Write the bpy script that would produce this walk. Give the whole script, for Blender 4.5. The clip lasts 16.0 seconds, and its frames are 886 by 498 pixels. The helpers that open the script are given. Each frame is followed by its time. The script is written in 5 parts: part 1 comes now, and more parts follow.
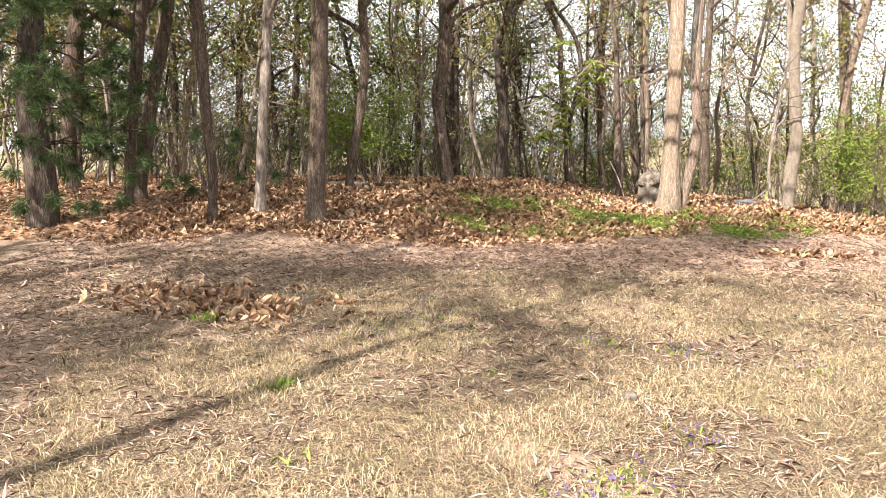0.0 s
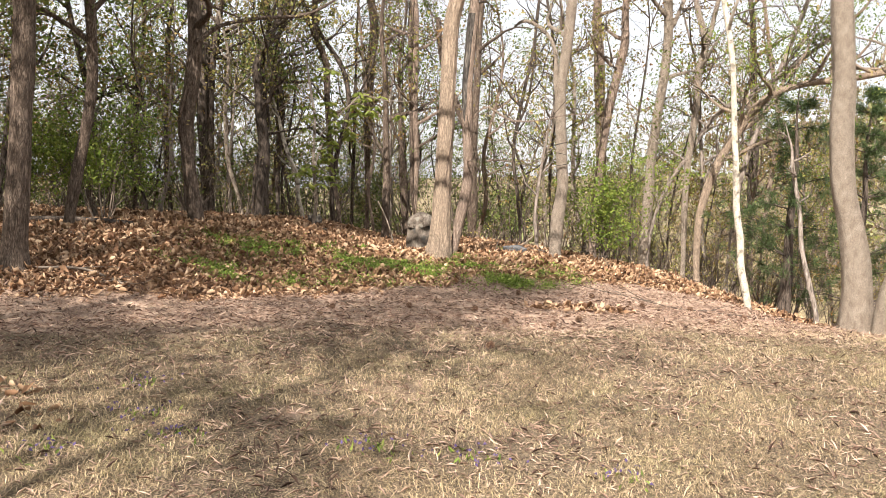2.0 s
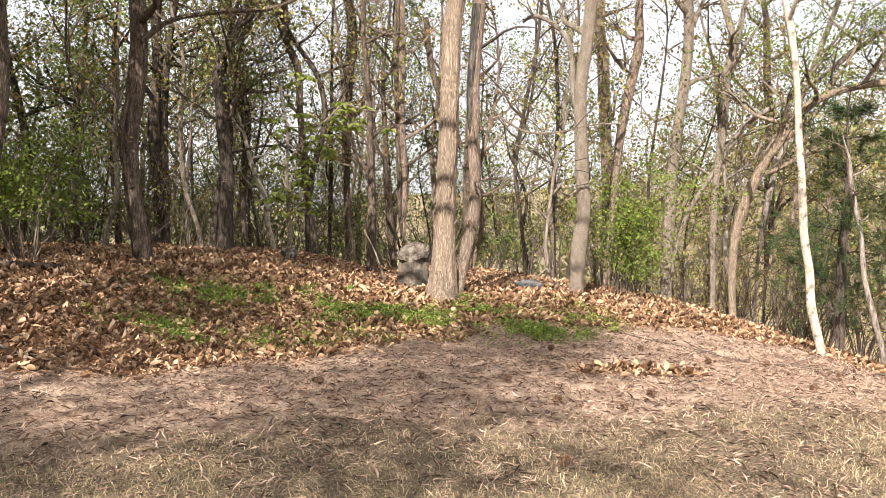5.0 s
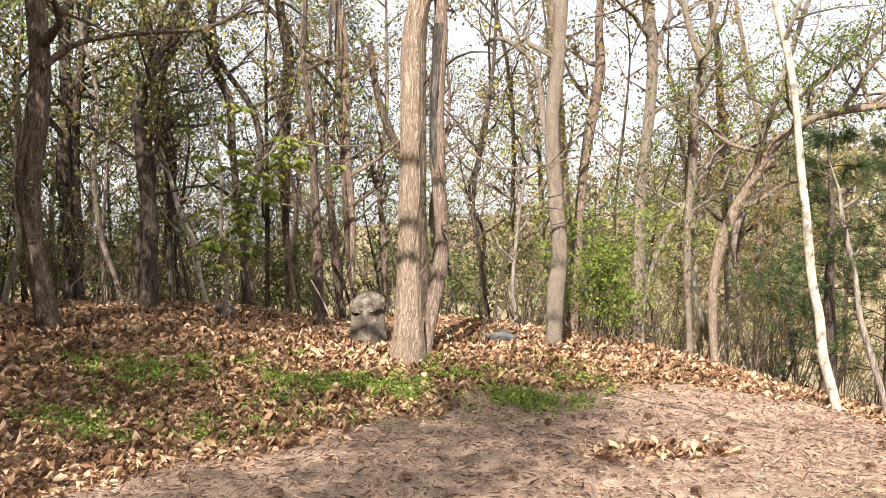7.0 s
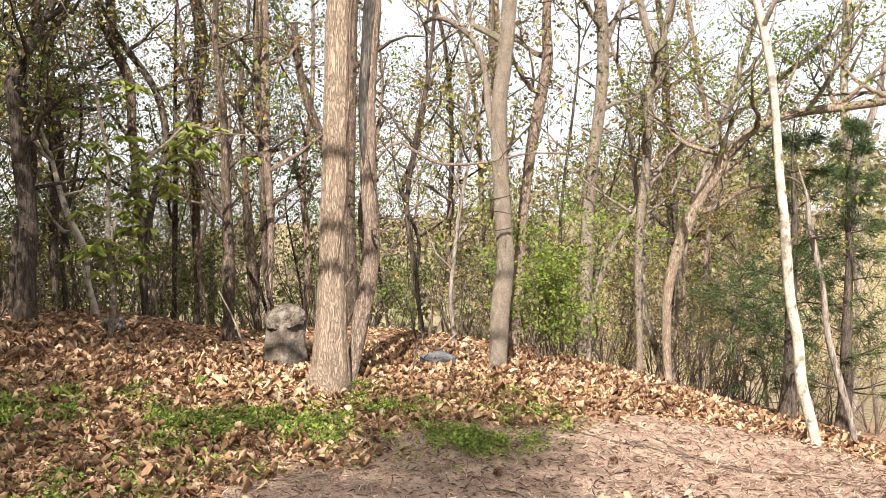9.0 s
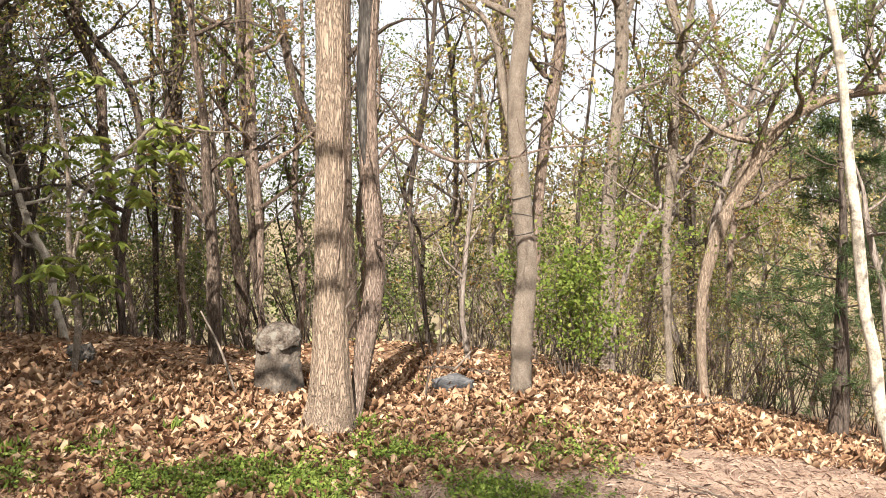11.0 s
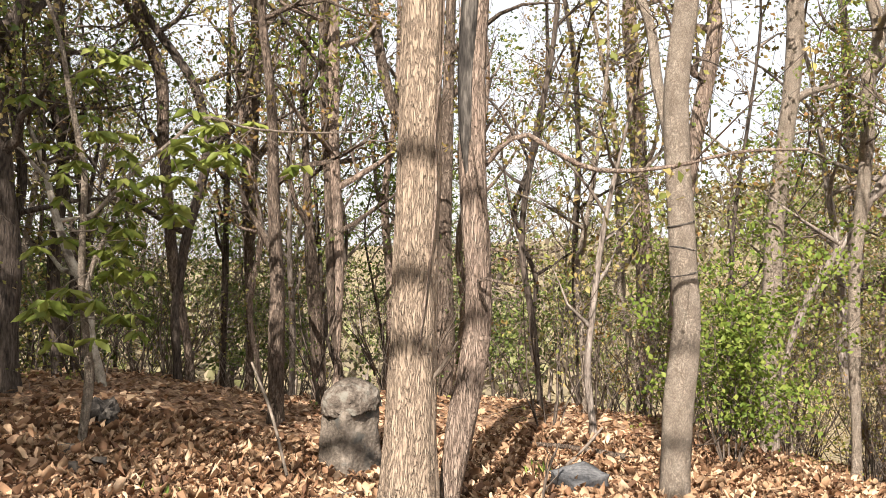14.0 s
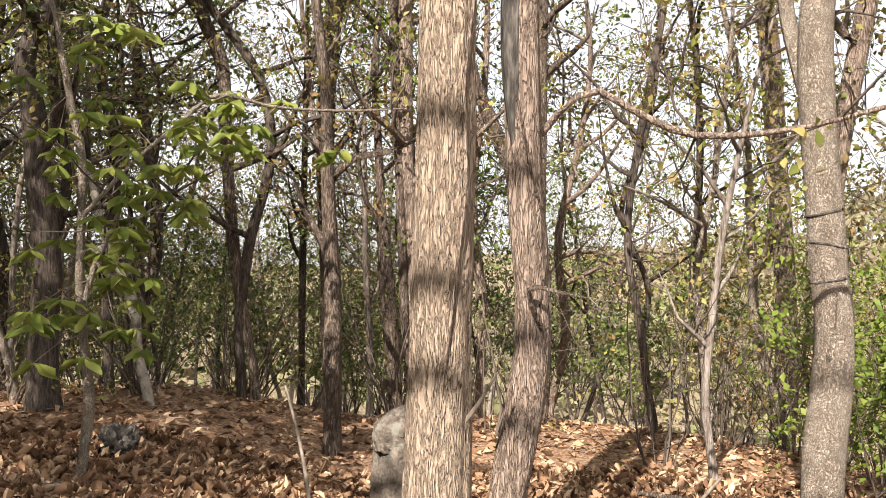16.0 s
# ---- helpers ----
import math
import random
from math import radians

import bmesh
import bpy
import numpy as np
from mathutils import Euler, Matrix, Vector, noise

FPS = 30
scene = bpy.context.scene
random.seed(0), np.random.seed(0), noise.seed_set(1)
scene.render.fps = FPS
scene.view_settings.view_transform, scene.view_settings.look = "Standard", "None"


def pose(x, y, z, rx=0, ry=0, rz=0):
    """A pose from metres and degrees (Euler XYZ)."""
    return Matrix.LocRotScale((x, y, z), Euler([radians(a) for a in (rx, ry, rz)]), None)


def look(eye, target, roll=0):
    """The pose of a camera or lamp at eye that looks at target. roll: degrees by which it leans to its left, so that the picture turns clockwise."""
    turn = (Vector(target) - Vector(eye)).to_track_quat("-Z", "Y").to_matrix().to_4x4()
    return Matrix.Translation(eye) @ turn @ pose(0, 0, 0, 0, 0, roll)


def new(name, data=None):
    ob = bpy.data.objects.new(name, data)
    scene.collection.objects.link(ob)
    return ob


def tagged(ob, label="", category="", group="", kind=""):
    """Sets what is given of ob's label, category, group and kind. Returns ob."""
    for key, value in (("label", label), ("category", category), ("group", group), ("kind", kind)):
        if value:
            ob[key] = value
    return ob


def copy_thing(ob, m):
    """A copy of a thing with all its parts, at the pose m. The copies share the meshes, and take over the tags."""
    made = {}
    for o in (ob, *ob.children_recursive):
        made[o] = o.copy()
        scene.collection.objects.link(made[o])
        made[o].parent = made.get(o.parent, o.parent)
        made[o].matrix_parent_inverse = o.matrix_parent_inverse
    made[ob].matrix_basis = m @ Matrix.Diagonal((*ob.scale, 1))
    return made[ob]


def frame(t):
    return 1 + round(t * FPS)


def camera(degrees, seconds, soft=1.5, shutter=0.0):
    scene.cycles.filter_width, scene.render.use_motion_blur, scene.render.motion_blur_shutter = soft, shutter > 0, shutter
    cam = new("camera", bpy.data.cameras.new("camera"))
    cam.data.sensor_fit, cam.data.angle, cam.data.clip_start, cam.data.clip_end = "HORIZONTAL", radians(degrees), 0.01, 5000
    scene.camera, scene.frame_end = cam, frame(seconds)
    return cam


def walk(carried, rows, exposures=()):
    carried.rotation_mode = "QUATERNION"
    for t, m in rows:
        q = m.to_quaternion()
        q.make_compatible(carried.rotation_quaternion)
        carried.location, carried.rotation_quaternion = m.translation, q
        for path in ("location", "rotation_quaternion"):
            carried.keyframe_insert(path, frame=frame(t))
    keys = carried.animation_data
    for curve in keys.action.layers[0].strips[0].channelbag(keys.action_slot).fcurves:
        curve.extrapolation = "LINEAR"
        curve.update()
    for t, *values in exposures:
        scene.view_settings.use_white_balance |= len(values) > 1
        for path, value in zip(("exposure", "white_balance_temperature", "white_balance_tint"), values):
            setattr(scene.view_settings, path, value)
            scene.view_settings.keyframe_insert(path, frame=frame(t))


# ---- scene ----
cam = camera(58.0, 16.0, soft=0.6)
PATH = [
    (0, (0.756, -0.111, 1.313), (0.451, 1.848, 1.053), 0.3),
    (0.5, (0.807, 0.206, 1.341), (0.789, 2.195, 1.127), 0.8),
    (1, (0.846, 0.506, 1.347), (0.942, 2.496, 1.172), 1.2),
    (1.5, (0.798, 0.84, 1.364), (1.061, 2.815, 1.195), 3.2),
    (2, (0.794, 1.13, 1.367), (1.062, 3.106, 1.205), 2.6),
    (2.5, (0.828, 1.524, 1.393), (1.111, 3.498, 1.235), 1.9),
    (3, (0.802, 1.906, 1.393), (1.116, 3.876, 1.256), 2.9),
    (3.5, (0.791, 2.25, 1.37), (1.135, 4.217, 1.243), 2.0),
    (4, (0.792, 2.621, 1.396), (1.112, 4.591, 1.274), 2.3),
    (6.5, (0.358, 4.256, 1.598), (0.819, 6.2, 1.51), 0.1),
    (7, (0.495, 4.626, 1.645), (1.011, 6.558, 1.603), 0.3),
    (7.5, (0.533, 4.913, 1.68), (1.066, 6.84, 1.628), 1.1),
    (8, (0.585, 5.172, 1.706), (1.179, 7.081, 1.672), 1.2),
    (8.5, (0.724, 5.503, 1.699), (1.41, 7.382, 1.681), 1.5),
    (9, (0.825, 5.827, 1.698), (1.506, 7.707, 1.659), 1.1),
    (11.5, (1.102, 7.192, 1.837), (1.798, 9.066, 1.781), -0.2),
    (12, (1.176, 7.521, 1.827), (1.856, 9.402, 1.787), 0.5),
    (12.5, (1.185, 7.797, 1.868), (1.849, 9.684, 1.839), 1.0),
    (13, (1.31, 8.109, 1.846), (1.952, 10.003, 1.843), 0.4),
    (13.5, (1.444, 8.405, 1.852), (1.939, 10.343, 1.864), 0.7),
    (14, (1.534, 8.746, 1.862), (1.982, 10.695, 1.873), 1.3),
    (14.5, (1.661, 9.003, 1.865), (2.032, 10.969, 1.873), 1.1),
    (15, (1.848, 9.256, 1.869), (2.019, 11.249, 1.909), 1.6),
    (15.5, (1.98, 9.55, 1.831), (2.109, 11.545, 1.869), 1.8),
    (16, (2.169, 9.781, 1.84), (2.289, 11.777, 1.862), 0.9),
]
EXPOSURE = [(0, 1.62), (0.5, 1.2), (1.5, 1.18), (9, 1.22), (13, 1.2), (16, 1.2)]
walk(cam, [(t, look(eye, target, roll)) for t, eye, target, roll in PATH], EXPOSURE)

# ---- world, sun and exposure ----
SUN_EL, SUN_TRAVEL = radians(38), Vector((0.45, 0.89, 0)).normalized()
world = bpy.data.worlds.new("sky")
scene.world = world
world.use_nodes = True
sky = world.node_tree.nodes.new("ShaderNodeTexSky")
sky.sky_type, sky.sun_disc, sky.sun_elevation = "NISHITA", False, SUN_EL
sky.sun_rotation, sky.dust_density, sky.air_density = radians(207), 3.0, 1.0
world.node_tree.nodes["Background"].inputs["Strength"].default_value = 0.075
veil = world.node_tree.nodes.new("ShaderNodeMixRGB")  # thin white cloud over the blue
veil.inputs["Fac"].default_value, veil.inputs["Color2"].default_value = 0.72, (7.7, 7.6, 7.55, 1)
world.node_tree.links.new(sky.outputs["Color"], veil.inputs["Color1"])
world.node_tree.links.new(veil.outputs["Color"], world.node_tree.nodes["Background"].inputs["Color"])
sun = new("sun", bpy.data.lights.new("sun", "SUN"))
sun.data.energy, sun.data.angle, sun.data.color = 5.0, radians(0.5), (1.0, 0.925, 0.84)
sun.matrix_world = look((0, 0, 30), Vector((0, 0, 30)) + SUN_TRAVEL * math.cos(SUN_EL) - Vector((0, 0, math.sin(SUN_EL))))

# ---- materials ----


def material(name, colours, scale=8.0, stretch=(1, 1, 1), bump=0.4, rough=0.9, fine=60.0, island=False, thin=0.0, spots=None, contrast=0.14, plates=0):
    """A rough natural surface: two scales of noise over a colour ramp, with bump. island: colour varies leaf by leaf. thin: light that comes through."""
    m = bpy.data.materials.new(name)
    m.use_nodes = True
    nt = m.node_tree
    n, l = nt.nodes, nt.links
    bsdf = n["Principled BSDF"]
    bsdf.inputs["Roughness"].default_value = rough
    bsdf.inputs["Specular IOR Level"].default_value = 0.25
    ramp = n.new("ShaderNodeValToRGB")
    els = ramp.color_ramp.elements
    while len(els) < len(colours):
        els.new(0.5)
    for i, c in enumerate(colours):
        els[i].position = i / (len(colours) - 1)
        els[i].color = (*c, 1)
    if island:
        geo = n.new("ShaderNodeNewGeometry")
        l.new(geo.outputs["Random Per Island"], ramp.inputs["Fac"])
        colour = ramp.outputs["Color"]
    else:
        tc, mp = n.new("ShaderNodeTexCoord"), n.new("ShaderNodeMapping")
        mp.inputs["Scale"].default_value = stretch
        l.new(tc.outputs["Object"], mp.inputs["Vector"])
        big, small = n.new("ShaderNodeTexNoise"), n.new("ShaderNodeTexNoise")
        big.inputs["Scale"].default_value, big.inputs["Detail"].default_value = scale, 6
        small.inputs["Scale"].default_value, small.inputs["Detail"].default_value = fine, 4
        mixn = n.new("ShaderNodeMath")
        mixn.operation = "MULTIPLY_ADD"
        mixn.inputs[1].default_value = 0.55
        spread = n.new("ShaderNodeMapRange")
        spread.inputs["From Min"].default_value, spread.inputs["From Max"].default_value = 0.5 - contrast, 0.5 + contrast
        half = n.new("ShaderNodeMath")
        half.operation = "MULTIPLY"
        half.inputs[1].default_value = 0.45
        l.new(mp.outputs["Vector"], big.inputs["Vector"])
        l.new(mp.outputs["Vector"], small.inputs["Vector"])
        l.new(small.outputs["Fac"], half.inputs[0])
        l.new(big.outputs["Fac"], mixn.inputs[0])
        l.new(half.outputs["Value"], mixn.inputs[2])
        l.new(mixn.outputs["Value"], spread.inputs["Value"])
        l.new(spread.outputs["Result"], ramp.inputs["Fac"])
        bmp = n.new("ShaderNodeBump")
        bmp.inputs["Strength"].default_value, bmp.inputs["Distance"].default_value = bump, 0.035
        l.new(mixn.outputs["Value"], bmp.inputs["Height"])
        l.new(bmp.outputs["Normal"], bsdf.inputs["Normal"])
        colour = ramp.outputs["Color"]
        if plates:
            vo, wob, add, mr, mx, b2 = (n.new("ShaderNode" + k) for k in ("TexVoronoi", "TexNoise", "MixRGB", "MapRange", "MixRGB", "Bump"))
            vo.feature, vo.inputs["Scale"].default_value = "DISTANCE_TO_EDGE", plates
            wob.inputs["Scale"].default_value, wob.inputs["Detail"].default_value = 14, 6
            add.blend_type, add.inputs["Fac"].default_value = "ADD", 0.16
            l.new(mp.outputs["Vector"], add.inputs["Color1"])
            l.new(mp.outputs["Vector"], wob.inputs["Vector"])
            l.new(wob.outputs["Color"], add.inputs["Color2"])
            l.new(add.outputs["Color"], vo.inputs["Vector"])
            mr.inputs["From Min"].default_value, mr.inputs["From Max"].default_value, mr.inputs["To Min"].default_value = 0.0, 0.2, 0.4
            l.new(vo.outputs["Distance"], mr.inputs["Value"])
            l.new(mr.outputs["Result"], mx.inputs["Fac"])
            mx.inputs["Color1"].default_value = (*(0.55 * c for c in colours[0]), 1)
            l.new(colour, mx.inputs["Color2"])
            colour = mx.outputs["Color"]
            b2.inputs["Strength"].default_value, b2.inputs["Distance"].default_value = 0.9, 0.018
            l.new(mr.outputs["Result"], b2.inputs["Height"])
            l.new(bmp.outputs["Normal"], b2.inputs["Normal"])
            l.new(b2.outputs["Normal"], bsdf.inputs["Normal"])
        if spots:
            sp, sr, mx = n.new("ShaderNodeTexNoise"), n.new("ShaderNodeMapRange"), n.new("ShaderNodeMixRGB")
            sp.inputs["Scale"].default_value, sp.inputs["Detail"].default_value = spots[1], 8
            sr.inputs["From Min"].default_value, sr.inputs["From Max"].default_value = 0.54, 0.66
            mx.inputs["Color2"].default_value = (*spots[0], 1)
            l.new(tc.outputs["Object"], sp.inputs["Vector"])
            l.new(sp.outputs["Fac"], sr.inputs["Value"])
            l.new(sr.outputs["Result"], mx.inputs["Fac"])
            l.new(colour, mx.inputs["Color1"])
            colour = mx.outputs["Color"]
    l.new(colour, bsdf.inputs["Base Color"])
    if thin:
        tr, mix = n.new("ShaderNodeBsdfTranslucent"), n.new("ShaderNodeMixShader")
        mix.inputs["Fac"].default_value = thin
        l.new(colour, tr.inputs["Color"])
        l.new(bsdf.outputs["BSDF"], mix.inputs[1])
        l.new(tr.outputs["BSDF"], mix.inputs[2])
        l.new(mix.outputs["Shader"], n["Material Output"].inputs["Surface"])
    return m


def ground_material():
    """Earth, straw and leaf mould, mixed by the soil's own zones and broken up by noise."""
    m = material("ground_soil", [(0.13, 0.08, 0.06), (0.325, 0.23, 0.17), (0.53, 0.4, 0.305)], 5, bump=1.0, fine=70, contrast=0.17)
    n, l = m.node_tree.nodes, m.node_tree.links
    bsdf = n["Principled BSDF"]
    earth = bsdf.inputs["Base Color"].links[0].from_socket
    # the straw zone's darkest tones paint in the shade between grass blades
    for zone, cols, sc in (("straw", [(0.03, 0.022, 0.015), (0.13, 0.095, 0.062), (0.36, 0.275, 0.18)], 110), ("litter", [(0.12, 0.07, 0.045), (0.3, 0.18, 0.11), (0.46, 0.31, 0.19)], 30), ("brush", [(0.1, 0.08, 0.04), (0.24, 0.19, 0.11), (0.38, 0.31, 0.19)], 6)):
        at, no, ra = n.new("ShaderNodeAttribute"), n.new("ShaderNodeTexNoise"), n.new("ShaderNodeValToRGB")
        at.attribute_name = zone
        no.inputs["Scale"].default_value, no.inputs["Detail"].default_value = sc, 5
        els = ra.color_ramp.elements
        els.new(0.5)
        for i, c in enumerate(cols):
            els[i].position, els[i].color = 0.32 + 0.18 * i, (*c, 1)
        tc = n.new("ShaderNodeTexCoord")
        l.new(tc.outputs["Object"], no.inputs["Vector"])
        l.new(no.outputs["Fac"], ra.inputs["Fac"])
        brk, add, cut, mx = n.new("ShaderNodeTexNoise"), n.new("ShaderNodeMath"), n.new("ShaderNodeMapRange"), n.new("ShaderNodeMixRGB")
        brk.inputs["Scale"].default_value, brk.inputs["Detail"].default_value = 3.0, 8
        l.new(tc.outputs["Object"], brk.inputs["Vector"])
        l.new(at.outputs["Fac"], add.inputs[0])
        l.new(brk.outputs["Fac"], add.inputs[1])
        cut.inputs["From Min"].default_value, cut.inputs["From Max"].default_value = 0.75, 1.15
        l.new(add.outputs["Value"], cut.inputs["Value"])
        l.new(cut.outputs["Result"], mx.inputs["Fac"])
        l.new(earth, mx.inputs["Color1"])
        l.new(ra.outputs["Color"], mx.inputs["Color2"])
        earth = mx.outputs["Color"]
    l.new(earth, bsdf.inputs["Base Color"])
    return m


SOIL = ground_material()
V = (1, 1, 0.22)
BARK_TAN = material("bark_tan", [(0.25, 0.182, 0.135), (0.4, 0.305, 0.225), (0.5, 0.4, 0.305)], 30, (1, 1, 0.17), 1.0, fine=130, contrast=0.3, plates=46)
BARK_GREY = material("bark_grey", [(0.08, 0.065, 0.055), (0.22, 0.18, 0.15), (0.36, 0.31, 0.27)], 22, V, 0.9, fine=80)
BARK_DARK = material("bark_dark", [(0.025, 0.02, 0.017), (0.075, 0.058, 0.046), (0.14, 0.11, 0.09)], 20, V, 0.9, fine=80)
BARK_RED = material("bark_red", [(0.17, 0.115, 0.085), (0.34, 0.255, 0.2), (0.47, 0.38, 0.305)], 28, (1, 1, 0.18), 1.0, fine=120, contrast=0.27, plates=44)
BARK_PALE = material("bark_pale", [(0.24, 0.21, 0.165), (0.42, 0.375, 0.305), (0.55, 0.5, 0.42)], 14, (1, 1, 0.7), 0.4, fine=70, spots=((0.12, 0.1, 0.08), 9))
BARK_SMOOTH = material("bark_smooth", [(0.23, 0.18, 0.138), (0.38, 0.31, 0.245), (0.52, 0.44, 0.36)], 14, (1, 1, 0.6), 0.7, fine=90, contrast=0.2, plates=80)
BARK_BROWN = material("bark_brown", [(0.06, 0.043, 0.032), (0.17, 0.125, 0.095), (0.32, 0.25, 0.195)], 26, V, 1.0, fine=110, contrast=0.17, plates=42)
TWIG = material("twig_bark", [(0.06, 0.045, 0.035), (0.16, 0.125, 0.1)], 20, V, 0.3)
TWIG_PALE = material("twig_pale", [(0.12, 0.095, 0.075), (0.27, 0.22, 0.175)], 20, V, 0.3)
LEAF_SPRING = material("leaf_spring", [(0.13, 0.155, 0.035), (0.22, 0.23, 0.055), (0.35, 0.33, 0.1), (0.38, 0.29, 0.12), (0.22, 0.15, 0.065)], island=True, thin=0.35, rough=0.6)
LEAF_FRESH = material("leaf_fresh", [(0.09, 0.14, 0.022), (0.165, 0.22, 0.038), (0.26, 0.295, 0.065)], island=True, thin=0.35, rough=0.55)
LEAF_DARK = material("leaf_dark", [(0.05, 0.075, 0.018), (0.125, 0.165, 0.04), (0.23, 0.26, 0.075)], island=True, thin=0.25, rough=0.5)
LEAF_RUST = material("leaf_rust", [(0.12, 0.11, 0.025), (0.22, 0.16, 0.05), (0.28, 0.15, 0.06)], island=True, thin=0.3, rough=0.7)
LEAF_CHESTNUT = material("leaf_chestnut", [(0.12, 0.165, 0.03), (0.21, 0.25, 0.05), (0.31, 0.33, 0.085)], island=True, thin=0.4, rough=0.5)
NEEDLE = material("pine_needle", [(0.035, 0.065, 0.025), (0.085, 0.135, 0.05), (0.17, 0.22, 0.09)], island=True, thin=0.35, rough=0.5)
DEAD_LEAF = material("dead_leaf", [(0.054, 0.028, 0.017), (0.234, 0.128, 0.071), (0.414, 0.255, 0.149), (0.612, 0.442, 0.299), (0.468, 0.315, 0.191), (0.270, 0.153, 0.083), (0.108, 0.051, 0.029)], island=True, thin=0.12, rough=0.7)
STRAW = material("straw_blade", [(0.1, 0.07, 0.045), (0.46, 0.34, 0.215), (0.7, 0.56, 0.37), (0.56, 0.44, 0.26), (0.28, 0.225, 0.12), (0.09, 0.075, 0.045), (0.32, 0.22, 0.15), (0.6, 0.48, 0.3)], island=True, thin=0.2, rough=0.6)
straw_nodes, straw_links = STRAW.node_tree.nodes, STRAW.node_tree.links
olive, patch, patch_at, patch_cut = (straw_nodes.new("ShaderNode" + k) for k in ("MixRGB", "TexNoise", "TexCoord", "MapRange"))
patch.inputs["Scale"].default_value, patch.inputs["Detail"].default_value = 1.3, 5
patch_cut.inputs["From Min"].default_value, patch_cut.inputs["From Max"].default_value, patch_cut.inputs["To Max"].default_value = 0.5, 0.7, 0.4
straw_links.new(patch_at.outputs["Object"], patch.inputs["Vector"])
straw_links.new(patch.outputs["Fac"], patch_cut.inputs["Value"])
straw_links.new(patch_cut.outputs["Result"], olive.inputs["Fac"])
straw_links.new(straw_nodes["Principled BSDF"].inputs["Base Color"].links[0].from_socket, olive.inputs["Color1"])
olive.inputs["Color2"].default_value = (0.22, 0.235, 0.085, 1)  # patches where the turf is still half green
straw_links.new(olive.outputs["Color"], straw_nodes["Principled BSDF"].inputs["Base Color"])
STRAW_FLAT = material("straw_bits", [(0.06, 0.035, 0.028), (0.4, 0.27, 0.2), (0.66, 0.5, 0.39), (0.3, 0.19, 0.145), (0.1, 0.06, 0.048)], island=True, rough=0.8)
WEED = material("weed_leaf", [(0.09, 0.14, 0.03), (0.2, 0.28, 0.05), (0.36, 0.42, 0.1)], island=True, thin=0.3, rough=0.55)
PETAL = material("violet_petal", [(0.1, 0.07, 0.16), (0.17, 0.125, 0.27)], island=True, thin=0.3)
# both weathered stones are toned down, with the marker's part shade in the colour
STONE = material("weathered_stone", [(0.07, 0.056, 0.045), (0.16, 0.132, 0.106), (0.26, 0.22, 0.18)], 6, bump=0.8, fine=40, spots=((0.09, 0.085, 0.075), 7))
STONE_DARK = material("lichened_stone", [(0.045, 0.036, 0.028), (0.125, 0.1, 0.08), (0.24, 0.21, 0.175)], 8, bump=1.0, fine=40, spots=((0.2, 0.185, 0.155), 11))
SLATE = material("slate_slab", [(0.07, 0.07, 0.072), (0.14, 0.138, 0.14), (0.22, 0.215, 0.21)], 9, bump=0.5, fine=50)
CHAR = material("charred_wood", [(0.02, 0.017, 0.015), (0.06, 0.052, 0.045), (0.16, 0.14, 0.12)], 18, V, 1.0, fine=60)
CONE = material("pine_cone", [(0.1, 0.055, 0.035), (0.22, 0.13, 0.085), (0.33, 0.22, 0.15)], 60, bump=0.6)
# a slight distance haze is mixed into these crown colours
HAZE_WOOD = material("far_wood", [(0.16, 0.13, 0.09), (0.24, 0.2, 0.13), (0.22, 0.24, 0.1)], island=True, thin=0.1)

# ---- mesh builders ----


def mesh_of(name, verts, faces, mat, smooth=False):
    verts, faces = np.asarray(verts, np.float32), np.asarray(faces, np.int32)
    me = bpy.data.meshes.new(name)
    n, k = faces.shape
    me.vertices.add(len(verts))
    me.vertices.foreach_set("co", verts.ravel())
    me.loops.add(n * k)
    me.loops.foreach_set("vertex_index", faces.ravel())
    me.polygons.add(n)
    me.polygons.foreach_set("loop_start", np.arange(0, n * k, k, dtype=np.int32))
    if smooth:
        me.polygons.foreach_set("use_smooth", np.ones(n, bool))
    me.update(calc_edges=True)
    me.materials.append(mat)
    return me


class Bag:
    """Pieces of one mesh, joined at the end."""

    def __init__(self):
        self.v, self.f, self.n = [], [], 0

    def add(self, v, f):
        self.v.append(v)
        self.f.append(np.asarray(f) + self.n)
        self.n += len(v)

    def mesh(self, name, mat, smooth=False, origin=(0, 0, 0)):
        return mesh_of(name, np.concatenate(self.v) - np.asarray(origin), np.concatenate(self.f), mat, smooth)


